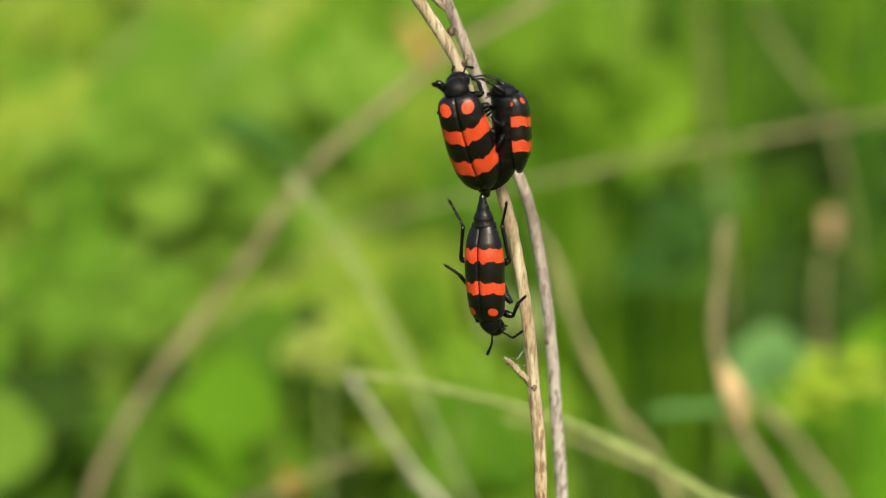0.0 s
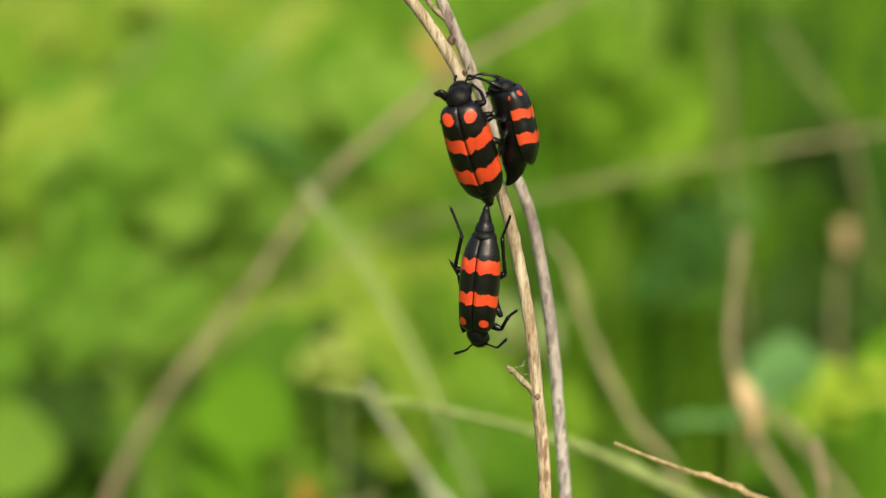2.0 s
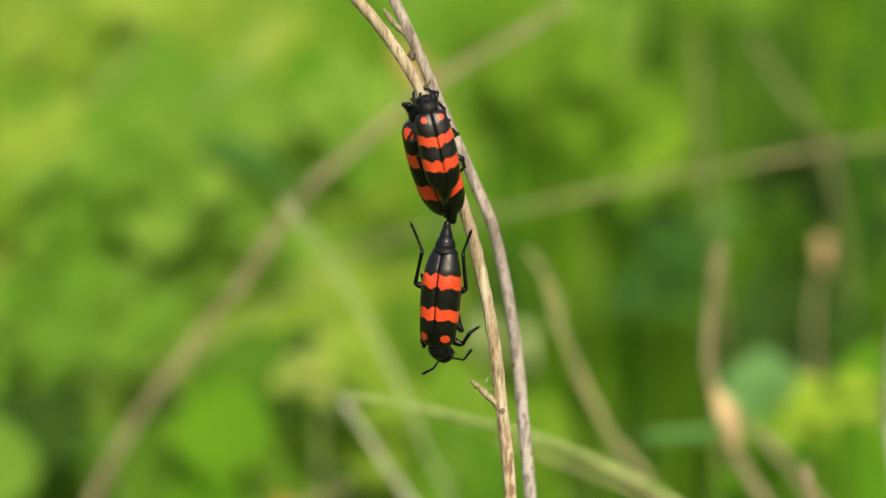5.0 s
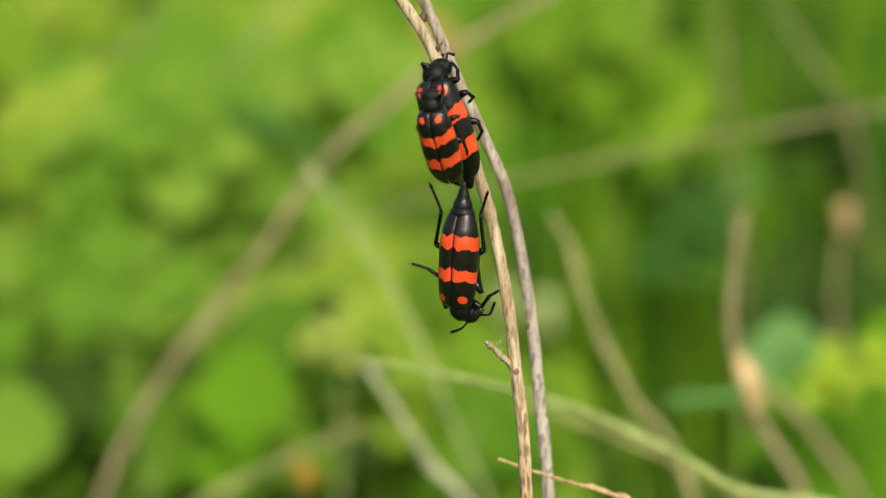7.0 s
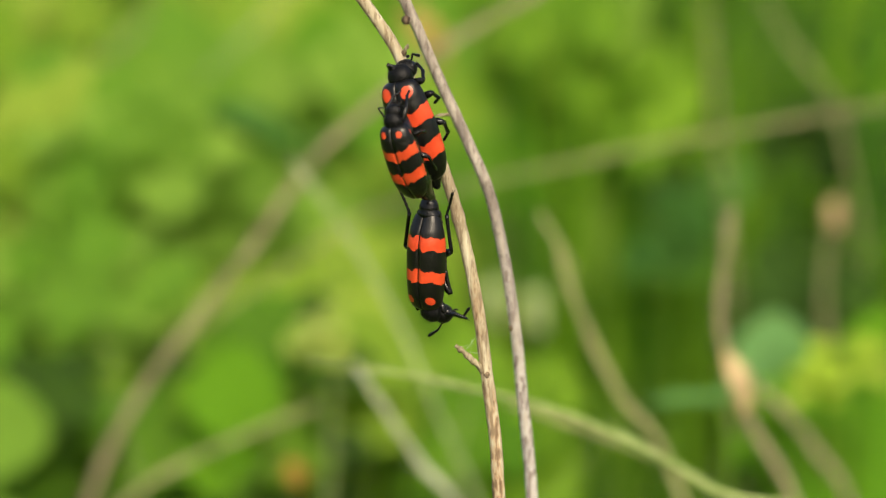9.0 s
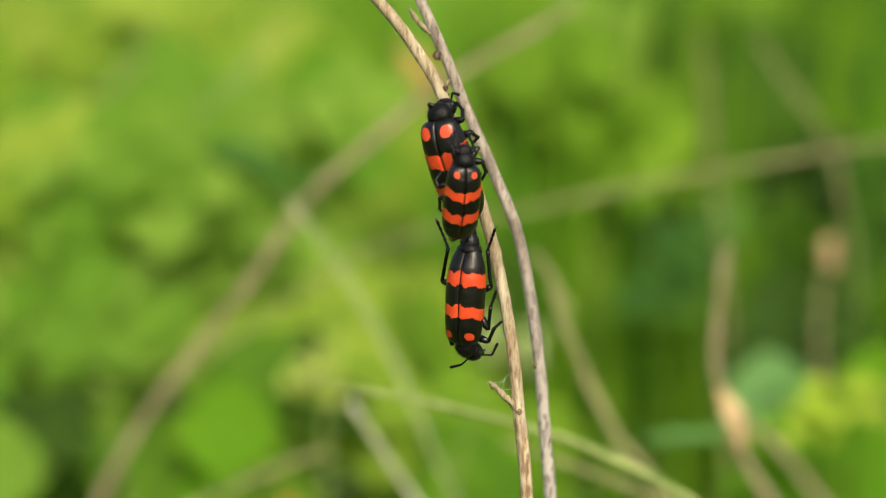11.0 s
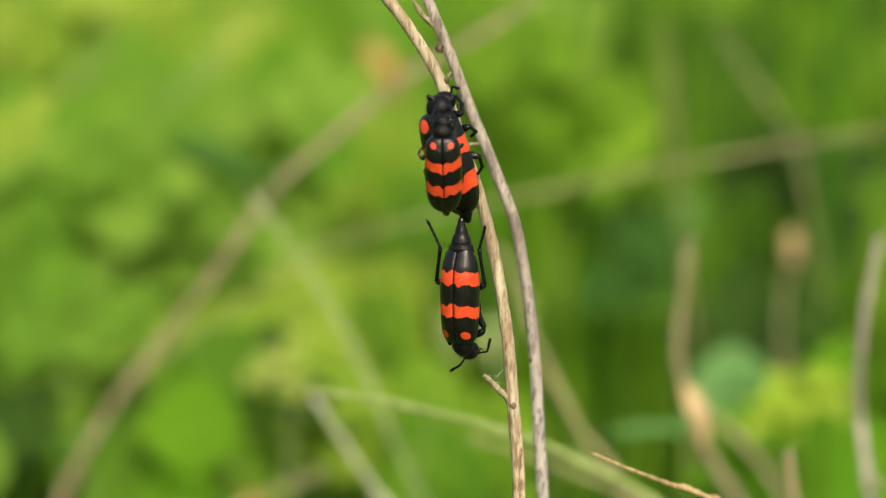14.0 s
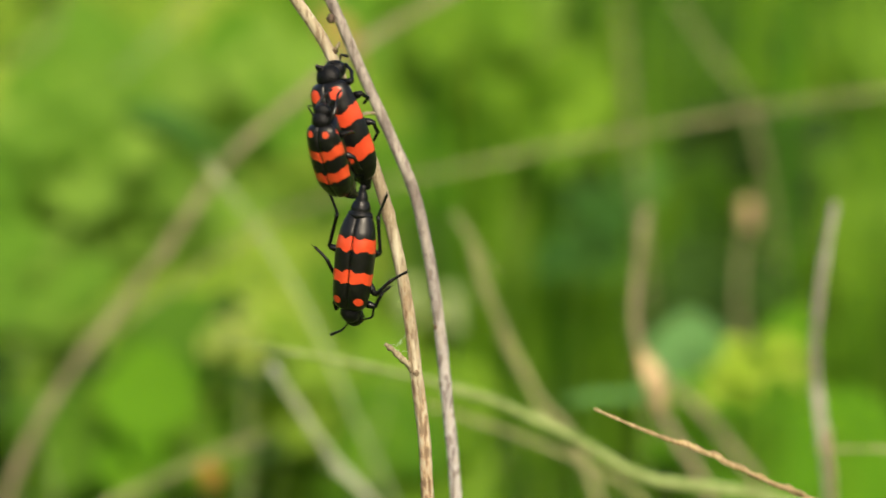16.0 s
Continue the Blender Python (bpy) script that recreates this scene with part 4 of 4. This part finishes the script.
def scattered(name, label, material, blades, kind_category):
    """Many blades in one mesh: each a thin curved strip given by foot, heading, length, width, lean."""
    verts, faces = [], []
    for x, y, z, head, length, width, lean, steps in blades:
        cx, cy = math.cos(head), math.sin(head)
        k0 = len(verts)
        for i in range(steps + 1):
            t = i / steps
            w = width * 0.5 * (1 - t ** 2.2) + 0.0002
            out, up = lean * length * t * t, length * (t - 0.35 * lean * t * t)
            for s in (-1, 0, 1):
                verts.append((x + cx * out - cy * w * s, y + cy * out + cx * w * s, z + up + (0.15 * w if s else 0)))
        for i in range(steps):
            a = k0 + 3 * i
            faces += [(a, a + 1, a + 4, a + 3), (a + 1, a + 2, a + 5, a + 4)]
    mesh = bpy.data.meshes.new(name)
    mesh.from_pydata(verts, [], faces)
    mesh.materials.append(material)
    for p in mesh.polygons:
        p.use_smooth = True
    tagged(new(name, mesh), label, kind_category, kind="stuff")


def blades_in(seed, count, x0, x1, y0, y1, low, high, width):
    rng = random.Random(seed)
    return [(rng.uniform(x0, x1), y0 + (y1 - y0) * rng.random(), -0.02, rng.uniform(0, 6.28), rng.uniform(low, high),
             width * rng.uniform(0.6, 1.4), rng.uniform(0.1, 0.7), 5) for _ in range(count)]


def carpet(name, label, material, seed, count, x0, x1, y0, y1, low, high, size):
    """Broad leaves of low herbs, tilted to the light, in one mesh."""
    rng = random.Random(seed)
    verts, faces = [], []
    outline = ((0, 0), (0.32, 0.2), (0.42, 0.5), (0.3, 0.8), (0, 1), (-0.3, 0.8), (-0.42, 0.5), (-0.32, 0.2))
    for _ in range(count):
        face = Vector((rng.uniform(-0.7, 0.4), rng.uniform(-1.0, -0.1), rng.uniform(0.5, 1.0)))
        turn = face.to_track_quat("Z", "Y").to_matrix() @ Matrix.Rotation(rng.uniform(0, 6.28), 3, "Z")
        at = Vector((rng.uniform(x0, x1), rng.uniform(y0, y1), rng.uniform(low, high)))
        s = size * rng.uniform(0.6, 1.4)
        k = len(verts)
        verts.append(tuple(at + turn @ Vector((0, 0.5 * s, -0.10 * s))))
        verts += [tuple(at + turn @ Vector((a * s, b * s, 0.06 * s * abs(a)))) for a, b in outline]
        faces += [(k, k + 1 + i, k + 1 + (i + 1) % 8) for i in range(8)]
    mesh = bpy.data.meshes.new(name)
    mesh.from_pydata(verts, [], faces)
    mesh.materials.append(material)
    tagged(new(name, mesh), label, "ground cover", kind="stuff")


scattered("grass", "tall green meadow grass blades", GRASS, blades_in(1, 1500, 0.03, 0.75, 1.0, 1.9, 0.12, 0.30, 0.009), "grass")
scattered("upright_grass", "upright green grass blades", MID, [(x, y, z, h, 1.5 * l, w, 0.35 * k, n) for x, y, z, h, l, w, k, n in blades_in(12, 420, 0.03, 0.32, 0.85, 1.3, 0.12, 0.21, 0.006)], "grass")
scattered("fine_grass", "thin green grass blades among herbs", MID, [(x, y, z, h, l, w, 0.6 * k, n) for x, y, z, h, l, w, k, n in blades_in(14, 260, -0.22, 0.10, 0.62, 0.90, 0.20, 0.29, 0.0035)], "grass")
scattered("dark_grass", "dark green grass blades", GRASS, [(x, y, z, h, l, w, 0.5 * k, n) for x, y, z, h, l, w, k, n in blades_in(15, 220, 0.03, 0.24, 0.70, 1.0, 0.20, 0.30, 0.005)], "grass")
scattered("thin_grass", "few thin faded grass blades", PALE, [(x, y, z, h, l, w, 0.8 * k, n) for x, y, z, h, l, w, k, n in blades_in(21, 46, -0.16, 0.01, 0.48, 0.66, 0.28, 0.37, 0.0022)], "grass")
scattered("short_grass", "short green meadow grass", GRASS, blades_in(2, 5000, -1.2, 1.2, 0.75, 5.0, 0.05, 0.15, 0.006), "grass")
scattered("broad_grass", "broad upright green grass blades", MEADOW, [(x, y, z, h, l, w, 0.22 * k, n) for x, y, z, h, l, w, k, n in blades_in(31, 30, 0.02, 0.20, 0.85, 1.25, 0.28, 0.40, 0.011)], "grass")
carpet("herb_leaves", "low green leaves of meadow herbs covering the soil", MID, 3, 6500, -1.0, 1.0, 0.95, 4.5, 0.0, 0.16, 0.06)
carpet("lime_herb_leaves", "low soft green leaves of meadow herbs", HERB, 5, 3400, -0.7, 0.04, 1.0, 3.0, 0.03, 0.22, 0.065)
carpet("meadow_leaves", "green leaves of the wide meadow", MID, 8, 9000, -5.0, 5.0, -4.0, 8.0, -0.02, 0.05, 0.13)
carpet("far_meadow_leaves", "lime-green leaves of the wide meadow", LIME, 9, 4000, -5.0, 5.0, -4.0, 8.0, -0.02, 0.07, 0.12)
scattered("far_grass", "grass of the wide meadow", GRASS, blades_in(10, 7000, -5.0, 5.0, -4.0, 8.0, 0.06, 0.20, 0.012), "grass")
scattered("near_grass", "sparse grass below the stems", GRASS, blades_in(4, 900, -0.8, 0.8, -0.5, 0.75, 0.04, 0.16, 0.005), "grass")


# ---- what moves ----
SWAY = [(0, 0.0), (0.5, 0.131), (1, -0.044), (1.5, -0.523), (2, -0.457), (2.5, -0.131), (3, -0.436), (3.5, -0.348), (4, -0.828), (4.2, -0.98), 
        (6.3, -0.98), (6.5, -0.871), (7, -1.307), (7.5, -0.98), (8, -1.481), (8.5, -2.592), (9, -2.004), (9.2, -1.612), (11.3, -0.566), (11.5, -0.719), 
        (12, -0.544), (12.5, -1.307), (13, -0.218), (13.5, -0.087), (14, 0.632), (14.5, 0.61), (15, 0.414), (15.5, 0.065), (16, -1.459)]
SWAY_GREY = [(0, 0.0), (0.5, 0.326), (1, 0.0), (1.5, -0.582), (2, -0.512), (2.5, -0.093), (3, -0.489), (3.5, -0.396), (4, -0.862), (4.2, -1.071), 
             (6.3, -0.978), (6.5, -0.838), (7, -1.351), (7.5, -0.931), (8, -1.374), (8.5, -2.468), (9, -1.63), (9.2, -1.164), (11.3, -0.466), 
             (11.5, -0.582), (12, -0.396), (12.5, -1.071), (13, 0.023), (13.5, 0.07), (14, 0.838), (14.5, 1.001), (15, 0.792), (15.5, 0.373), 
             (16, -1.257)]
GREY_BEND = [(0, 0), (6.5, 0), (7, 0.2), (7.5, 0.8), (8, 2.5), (8.5, 1.8), (9, 0), (9.2, 0), (16, 0)]
# the clinging beetle shifts its hold on the stem: seconds, place across and height in millimetres, lean, turn, head tipped outwards
HOLD = [(0, 5.85, 518.38, -15.5, -12.7, 14), (1.5, 5.95, 518.3, -15.6, -12.7, 14), (2.5, 6.29, 518.48, -15.3, -12.7, 14),
        (3.5, 6.27, 518.47, -14.9, -12.7, 14), (4.2, 6.13, 518.53, -14.8, -14, 14), (6.3, 7.07, 517.45, -15.2, -26, 4),
        (6.5, 7.07, 517.46, -15.2, -26, 4), (7.5, 6.34, 517.71, -18.3, -26, 4), (8.5, 7, 518.32, -16, -26, 4),
        (9.2, 6.36, 518.29, -17.2, -26, 4), (11.5, 6.31, 517.28, -16.9, -26, 4), (12.5, 5.59, 517.32, -14.8, -26, 4),
        (15.5, 5.75, 517.51, -16.5, -26, 4), (16, 6.35, 517.82, -18.1, -26, 4)]
# seconds, place across and height in millimetres, lean from the plumb line, turn about its own length
HANG = [(0, 7.63, 501.01, -3.0, 25), (0.5, 5.96, 501.19, 4.9, 30), (1, 6.87, 501.24, 3.0, 30), (1.5, 7.55, 500.62, 0.5, 22), 
        (2, 6.69, 500.61, 4.7, 20), (2.5, 7.74, 500.83, 0.1, 14), (3, 6.67, 501.03, 3.4, 14), (3.5, 7.45, 500.89, 0.3, 14), (4, 6.06, 501.16, 4.8, 18), 
        (4.2, 6.23, 500.89, 7.2, 18), (6.3, 7.57, 500.44, -1.0, 20), (6.5, 7.36, 500.52, 2.9, 25), (7, 7.17, 500.46, 4.3, 25), 
        (7.5, 6.22, 500.36, 5.0, 28), (8, 5.68, 500.78, 8.8, 35), (8.5, 5.88, 501.71, 13.9, 35), (9, 6.91, 501.07, 3.0, 31), 
        (9.2, 6.66, 501.23, 7.6, 30)]
HANG_LATE = [(11.3, 7.57, 501.06, 3.6, 24), (11.5, 6.46, 500.91, 3.7, 25), (12, 7.56, 500.63, -1.5, 24), (12.5, 5.17, 500.93, 6.3, 26), 
             (13, 5.62, 500.97, 3.2, 32), (13.5, 6.2, 500.5, 5.1, 35), (14, 6.75, 499.91, -0.6, 26), (14.5, 7.06, 500.24, 1.4, 16), 
             (15, 7.88, 500.18, -1.4, 16), (15.5, 7.08, 500.25, 5.9, 17), (16, 6.73, 500.53, 7.5, 17)]
# seconds, place in millimetres, lean, turn about its own length, head tipped outwards
CLIMB_A = [(0, 13.6, -4, 520.4, -3.5, 80, 0), (0.5, 13.0, -4, 521.6, -4.5, 80, 0), (1, 14.6, -4, 523.0, -12, 78, 0),
           (1.5, 14.8, -4, 523.8, -12.8, 78, 0), (2, 14.7, -4, 523.5, -13.5, 75, 0), (2.5, 14.2, -4, 522.8, -13.5, 70, 0),
           (3, 12.8, -6, 524.5, -17.5, 60, 0), (3.5, 13.29, -8, 525.9, -21.6, 56.4, -6.5), (4, 10.98, -10, 524.33, -18.5, 44.8, -13),
           (4.2, 10.38, -10.5, 524.61, -16.8, 37.8, -13)]
CLIMB_B = [(6.3, 3.68, -14.5, 519.88, -10.5, -12.3, 12.5), (6.5, 4.29, -14.5, 519.41, -10.6, -12.3, 12.5),
           (7, 4.62, -14.5, 517.74, -12.9, -18.3, 12.2), (7.5, 3.88, -14.5, 515.98, -16, -24.2, 12),
           (8, 4.22, -14.5, 515.68, -14.9, -24.8, 10), (8.5, 4.48, -14.5, 515.81, -13.2, -25.5, 8.1),
           (9, 4.15, -14.5, 515.86, -15.1, -27, 10.2), (9.2, 3.92, -14.5, 515.68, -15.5, -27, 10.2)]
CLIMB_C = [(11.3, 6.35, -14.5, 514.77, 6.1, 13.6, 14), (11.5, 6.78, -14.5, 515.23, 5.2, 13.6, 14),
           (12, 7.5, -14.5, 517.45, 2.3, 10.2, 13.4), (12.5, 6.48, -14.5, 518.02, 1.4, 6.7, 12.8),
           (13, 5.74, -14.5, 518.44, -2.1, -1.4, 11.6), (13.5, 4.79, -14.5, 518.57, -3.6, -8.5, 10.4),
           (14, 3.43, -14.5, 518.62, -2.6, -3.2, 11.7), (14.5, 4.14, -14.5, 517.83, -4, 0.2, 13),
           (15, 3.93, -14.5, 515.59, -3.6, -10.8, 15.2), (15.5, 3.34, -14.5, 515.29, -11.1, -24.8, 17.4),
           (16, 2.89, -14.5, 515.73, -11.6, -31.1, 13.9)]


NOD = [(0, 0), (1, 0), (2, -4), (3.5, 4), (4.2, 6), (6.3, 26), (7, 34), (8, 44), (8.5, 45), (9.2, 40), (11.3, 16), (12, 16), (13, 12), (14, 10), (15, 8), (16, 4)]
# seconds, sway in degrees, dip in millimetres
STRAW_SWAY = [(0, -4.6, 6.4), (0.5, -2.09, 2), (1, -0.3, 8.5), (1.5, -2.48, 5.8), (2, -1.64, -1.2), (2.5, -0.1, 1.7), (3, -0.55, 0), (3.5, -2.75,
              4.9), (4.2, -3.74, 4.3), (6.3, -3.77, 9.6), (6.5, -3.87, 9.8), (7, -4.4, -0.3), (7.5, -3.15, 9.2), (8, -3.63, 9.7), (8.5, -4.32, 11.6),
              (9.2, -4.32, 9.4), (11.5, -4.43, 2.8), (12, -4.32, 1.8), (12.5, -3.72, -2), (13, 0.28, -4.3), (13.5, -0.14, 2), (14, -0.92, 0.9), (14.5,
              0.27, 1), (15, 0.32, 3.2), (15.5, 0.6, 6.9), (16, 0.11, 1.1)]
BROKEN_SWAY = [(0, 0, 0), (0.5, -2.8, -8), (1, -0.8, 0), (1.5, -1, 0), (2, -3.2, -4.6), (2.5, 0, 0), (3.5, -4, -3), (4, -6.5, -5.2), (4.2, -6, -4), (6.3, 0.3, 0),
               (9.2, 0, 0), (11.5, 0, 0), (12, -2.0, -2), (12.5, -7.7, -6.3), (13, -0.6, 0), (13.5, -1, -1), (14, -2.4, -3.7), (14.5, -0.6, -1), (15, 0, 0), (16, 0.26, 0.3)]
# seconds, rise in millimetres
ARCH_SWAY = [(0, 1.2), (0.5, 3), (1, 0.2), (1.5, -3.1), (2, -2.1), (2.5, 5.8), (3, 2.7), (3.5, 3.8), (4, 3.8), (4.2, 3.5), (6.5, -1),
             (7, 0.7), (7.5, -0.7), (8, -4.9), (8.5, -1.3), (9, -0.5), (9.2, -0.3), (11.5, 3.6), (12, 2.7), (12.5, 4.2), (13, 4.7),
             (13.5, 5), (14, 1.8), (14.5, 4.3), (15, 5.1), (15.5, 4.8), (16, 3.7)]
LOW_SWAY = [(0, 0, 0), (0.5, 1, -1), (1, 1.4, -3.6), (2, 1, -9), (3, 0, -7), (4.2, 0, -6), (6.5, -6, 6.2), (7.5, 0.5, 2.8), (8, 1.4, -3.6), (8.5, 0, -9.8), (9, -15, 11.2),
            (9.2, -15, 11), (11.5, -6.8, 8.4), (12, -3, -5), (13, -3.5, 2), (14, -0.3, 1.4), (15, -2.7, 4.2), (16, -5.5, 2.8)]
BOW = [(0, -40), (2.5, -44), (3.5, -40), (4.2, -26), (6.3, 0), (9.2, 4), (11.3, 2), (16, 4)]
FEELER = [(0, 0), (0.5, -12), (1, -22), (1.5, -30), (2, -34), (2.5, -42), (3, -48), (3.5, -44), (4.2, -40), (6.3, -48), (7, -70), (7.5, -58), (8.5, -60),
          (9.2, -72), (11.3, -50), (12, -34), (13, -42), (14, -40), (15, -30), (16, -36)]
FEELER_B = [(0, 0), (0.5, 6), (1, 8), (1.5, 14), (2, 18), (2.5, 16), (3, 20), (3.5, 16), (4.2, 16), (6.3, 0), (7, 2), (7.5, -12), (8, -24), (8.5, -26),
            (9.2, -20), (11.3, 20), (12, 26), (13, 22), (14, 30), (15, 36), (16, 44)]
FRONT_LEG = [(0, 0), (0.5, -24), (1, -18), (1.5, 0), (4.2, 4), (6.3, -12), (7, -6), (7.5, -34), (8, -48), (8.5, -46), (9, -52), (9.2, -44), (11.3, 6), (11.5, 4),
             (12, 42), (13, 45), (14.5, 40), (15, 22), (15.5, 8), (16, 6)]
SHIN = [(0, 24), (0.3, 0), (0.5, -4), (1, 6), (1.5, 24), (2, 24), (6, 20), (6.3, -4), (6.5, -6), (7, 16), (8, 20), (9.2, 18), (11, 0), (11.3, -28), (11.5, -32),
        (11.8, -8), (12, 20), (14.5, 24), (15, 2), (15.3, -20), (15.5, -33), (16, -36)]
UPPER_FRONT_LEG = [(0, 0), (2.5, 0), (4.2, -12), (6.3, -42), (9.2, -48), (11.3, -52), (16, -48)]
MIDDLE_LEG = [(0, 0), (0.5, 4), (1, -6), (1.5, -8), (2, -24), (2.5, -12), (3, -38), (4.2, -40), (6.3, -30), (6.5, -10), (7, 24), (7.5, -34), (8, -44), (9.2, -42),
              (11.3, -44), (14.5, -46), (15, -40), (15.5, -22), (16, -6)]


def on_stem(deg, place):
    """A pose carried along by the bending stem, which gives most in its lower third."""
    hinge = Matrix.Translation((FOOT[0], FOOT[1], 0.20))
    return hinge @ pose(0, 0, 0, 0, deg, 0) @ hinge.inverted() @ place


def body(x, y, z, lean, turn, rear_up=0.0):
    """A beetle's pose: its back to the south, its head up, then leant, tipped head outwards and turned about its length."""
    return pose(x, y, z, 0, lean, 0) @ pose(0, 0, 0, 90 + rear_up, 0, 0) @ pose(0, 0, 0, 0, turn, 0)


def motions():
    sway = dict(SWAY)
    walk(stem, [(t, on_stem(a, pose(*FOOT))) for t, a in SWAY])
    bend = dict(GREY_BEND)
    lithe = Matrix.Translation((0.022, FOOT_GREY[1], 0.40))
    walk(grey_stem, [(t, lithe @ pose(0, 0, 0, 0, -bend.get(t, 0.0), 0) @ lithe.inverted() @ on_stem(a, pose(*FOOT_GREY))) for t, a in SWAY_GREY])
    hold = list(zip(*HOLD))
    place = [[float(np.interp(t, hold[0], column)) for column in hold[1:]] for t, _ in SWAY]
    walk(upper, [(t, on_stem(a, body(x * MM, -0.0050, z * MM, lean, turn, tip))) for (t, a), (x, z, lean, turn, tip) in zip(SWAY, place)])
    rows = [(t, on_stem(sway[t], body(x * MM, -0.0050, z * MM, 180 + lean, turn))) for t, x, z, lean, turn in HANG + HANG_LATE]
    walk(lower, rows)
    # the hanging beetle bends its neck, waves its feelers and two of its legs; the clinging one draws a foreleg in
    for ob, share in ((lower_pronotum, 0.5), (lower_head, 1.0)):
        rest = ob.matrix_basis.copy()
        joint = Matrix.Translation(mm(0, 12.3, -0.3))
        walk(ob, [(t, joint @ pose(0, 0, 0, 0, 0, a * share) @ joint.inverted() @ rest) for t, a in NOD])
    for ob, rows in zip(lower_horns, (FEELER, FEELER_B)):
        rest = ob.matrix_basis.copy()
        tip = lower_head.matrix_basis.to_3x3().normalized().to_4x4()
        walk(ob, [(t, Matrix.Translation(rest.translation) @ tip.inverted() @ pose(0, 0, 0, 0, 0, a) @ tip) for t, a in rows])
    for ob, rows in ((lower_legs[5], FRONT_LEG), (lower_legs[2], MIDDLE_LEG), (upper_legs[0], UPPER_FRONT_LEG)):
        rest = ob.matrix_basis.copy()
        walk(ob, [(t, rest @ pose(0, 0, 0, 0, 0, a)) for t, a in rows])
    # shin and foot of a middle leg, which reaches for the stem now and then
    knee = Matrix.Translation(mm(-2.0, 2.6, 0.3))
    for ob in lower_legs[3].children:
        walk(ob, [(t, knee @ pose(0, 0, 0, 0, 0, a) @ knee.inverted()) for t, a in SHIN])
    for ob in (climber_pronotum, climber_head):
        rest = ob.matrix_basis.copy()
        joint = Matrix.Translation(mm(0, 12.3, -0.3))
        walk(ob, [(t, joint @ pose(0, 0, 0, a, 0, 0) @ joint.inverted() @ rest) for t, a in BOW])
    walk(straw, [(t, pose(0.172, 0.035, -0.015 - dip * MM, 0, a, 0)) for t, a, dip in STRAW_SWAY])
    walk(arching_stalk, [(t, pose(0.16, 0.215, -0.03 + rise * MM)) for t, rise in ARCH_SWAY])
    walk(low_stalk, [(t, pose(-0.16 + dx * MM, 0.52, -0.03 + dz * MM)) for t, dx, dz in LOW_SWAY])
    walk(broken_stalk, [(t, pose(0.109, 0.22, -0.02 - dip * MM, 0, a, 0)) for t, a, dip in BROKEN_SWAY])
    walk(climber, [(t, on_stem(sway[t], body(x * MM, y * MM, z * MM, lean, turn, tip))) for t, x, y, z, lean, turn, tip in CLIMB_A + CLIMB_B + CLIMB_C])


motions()
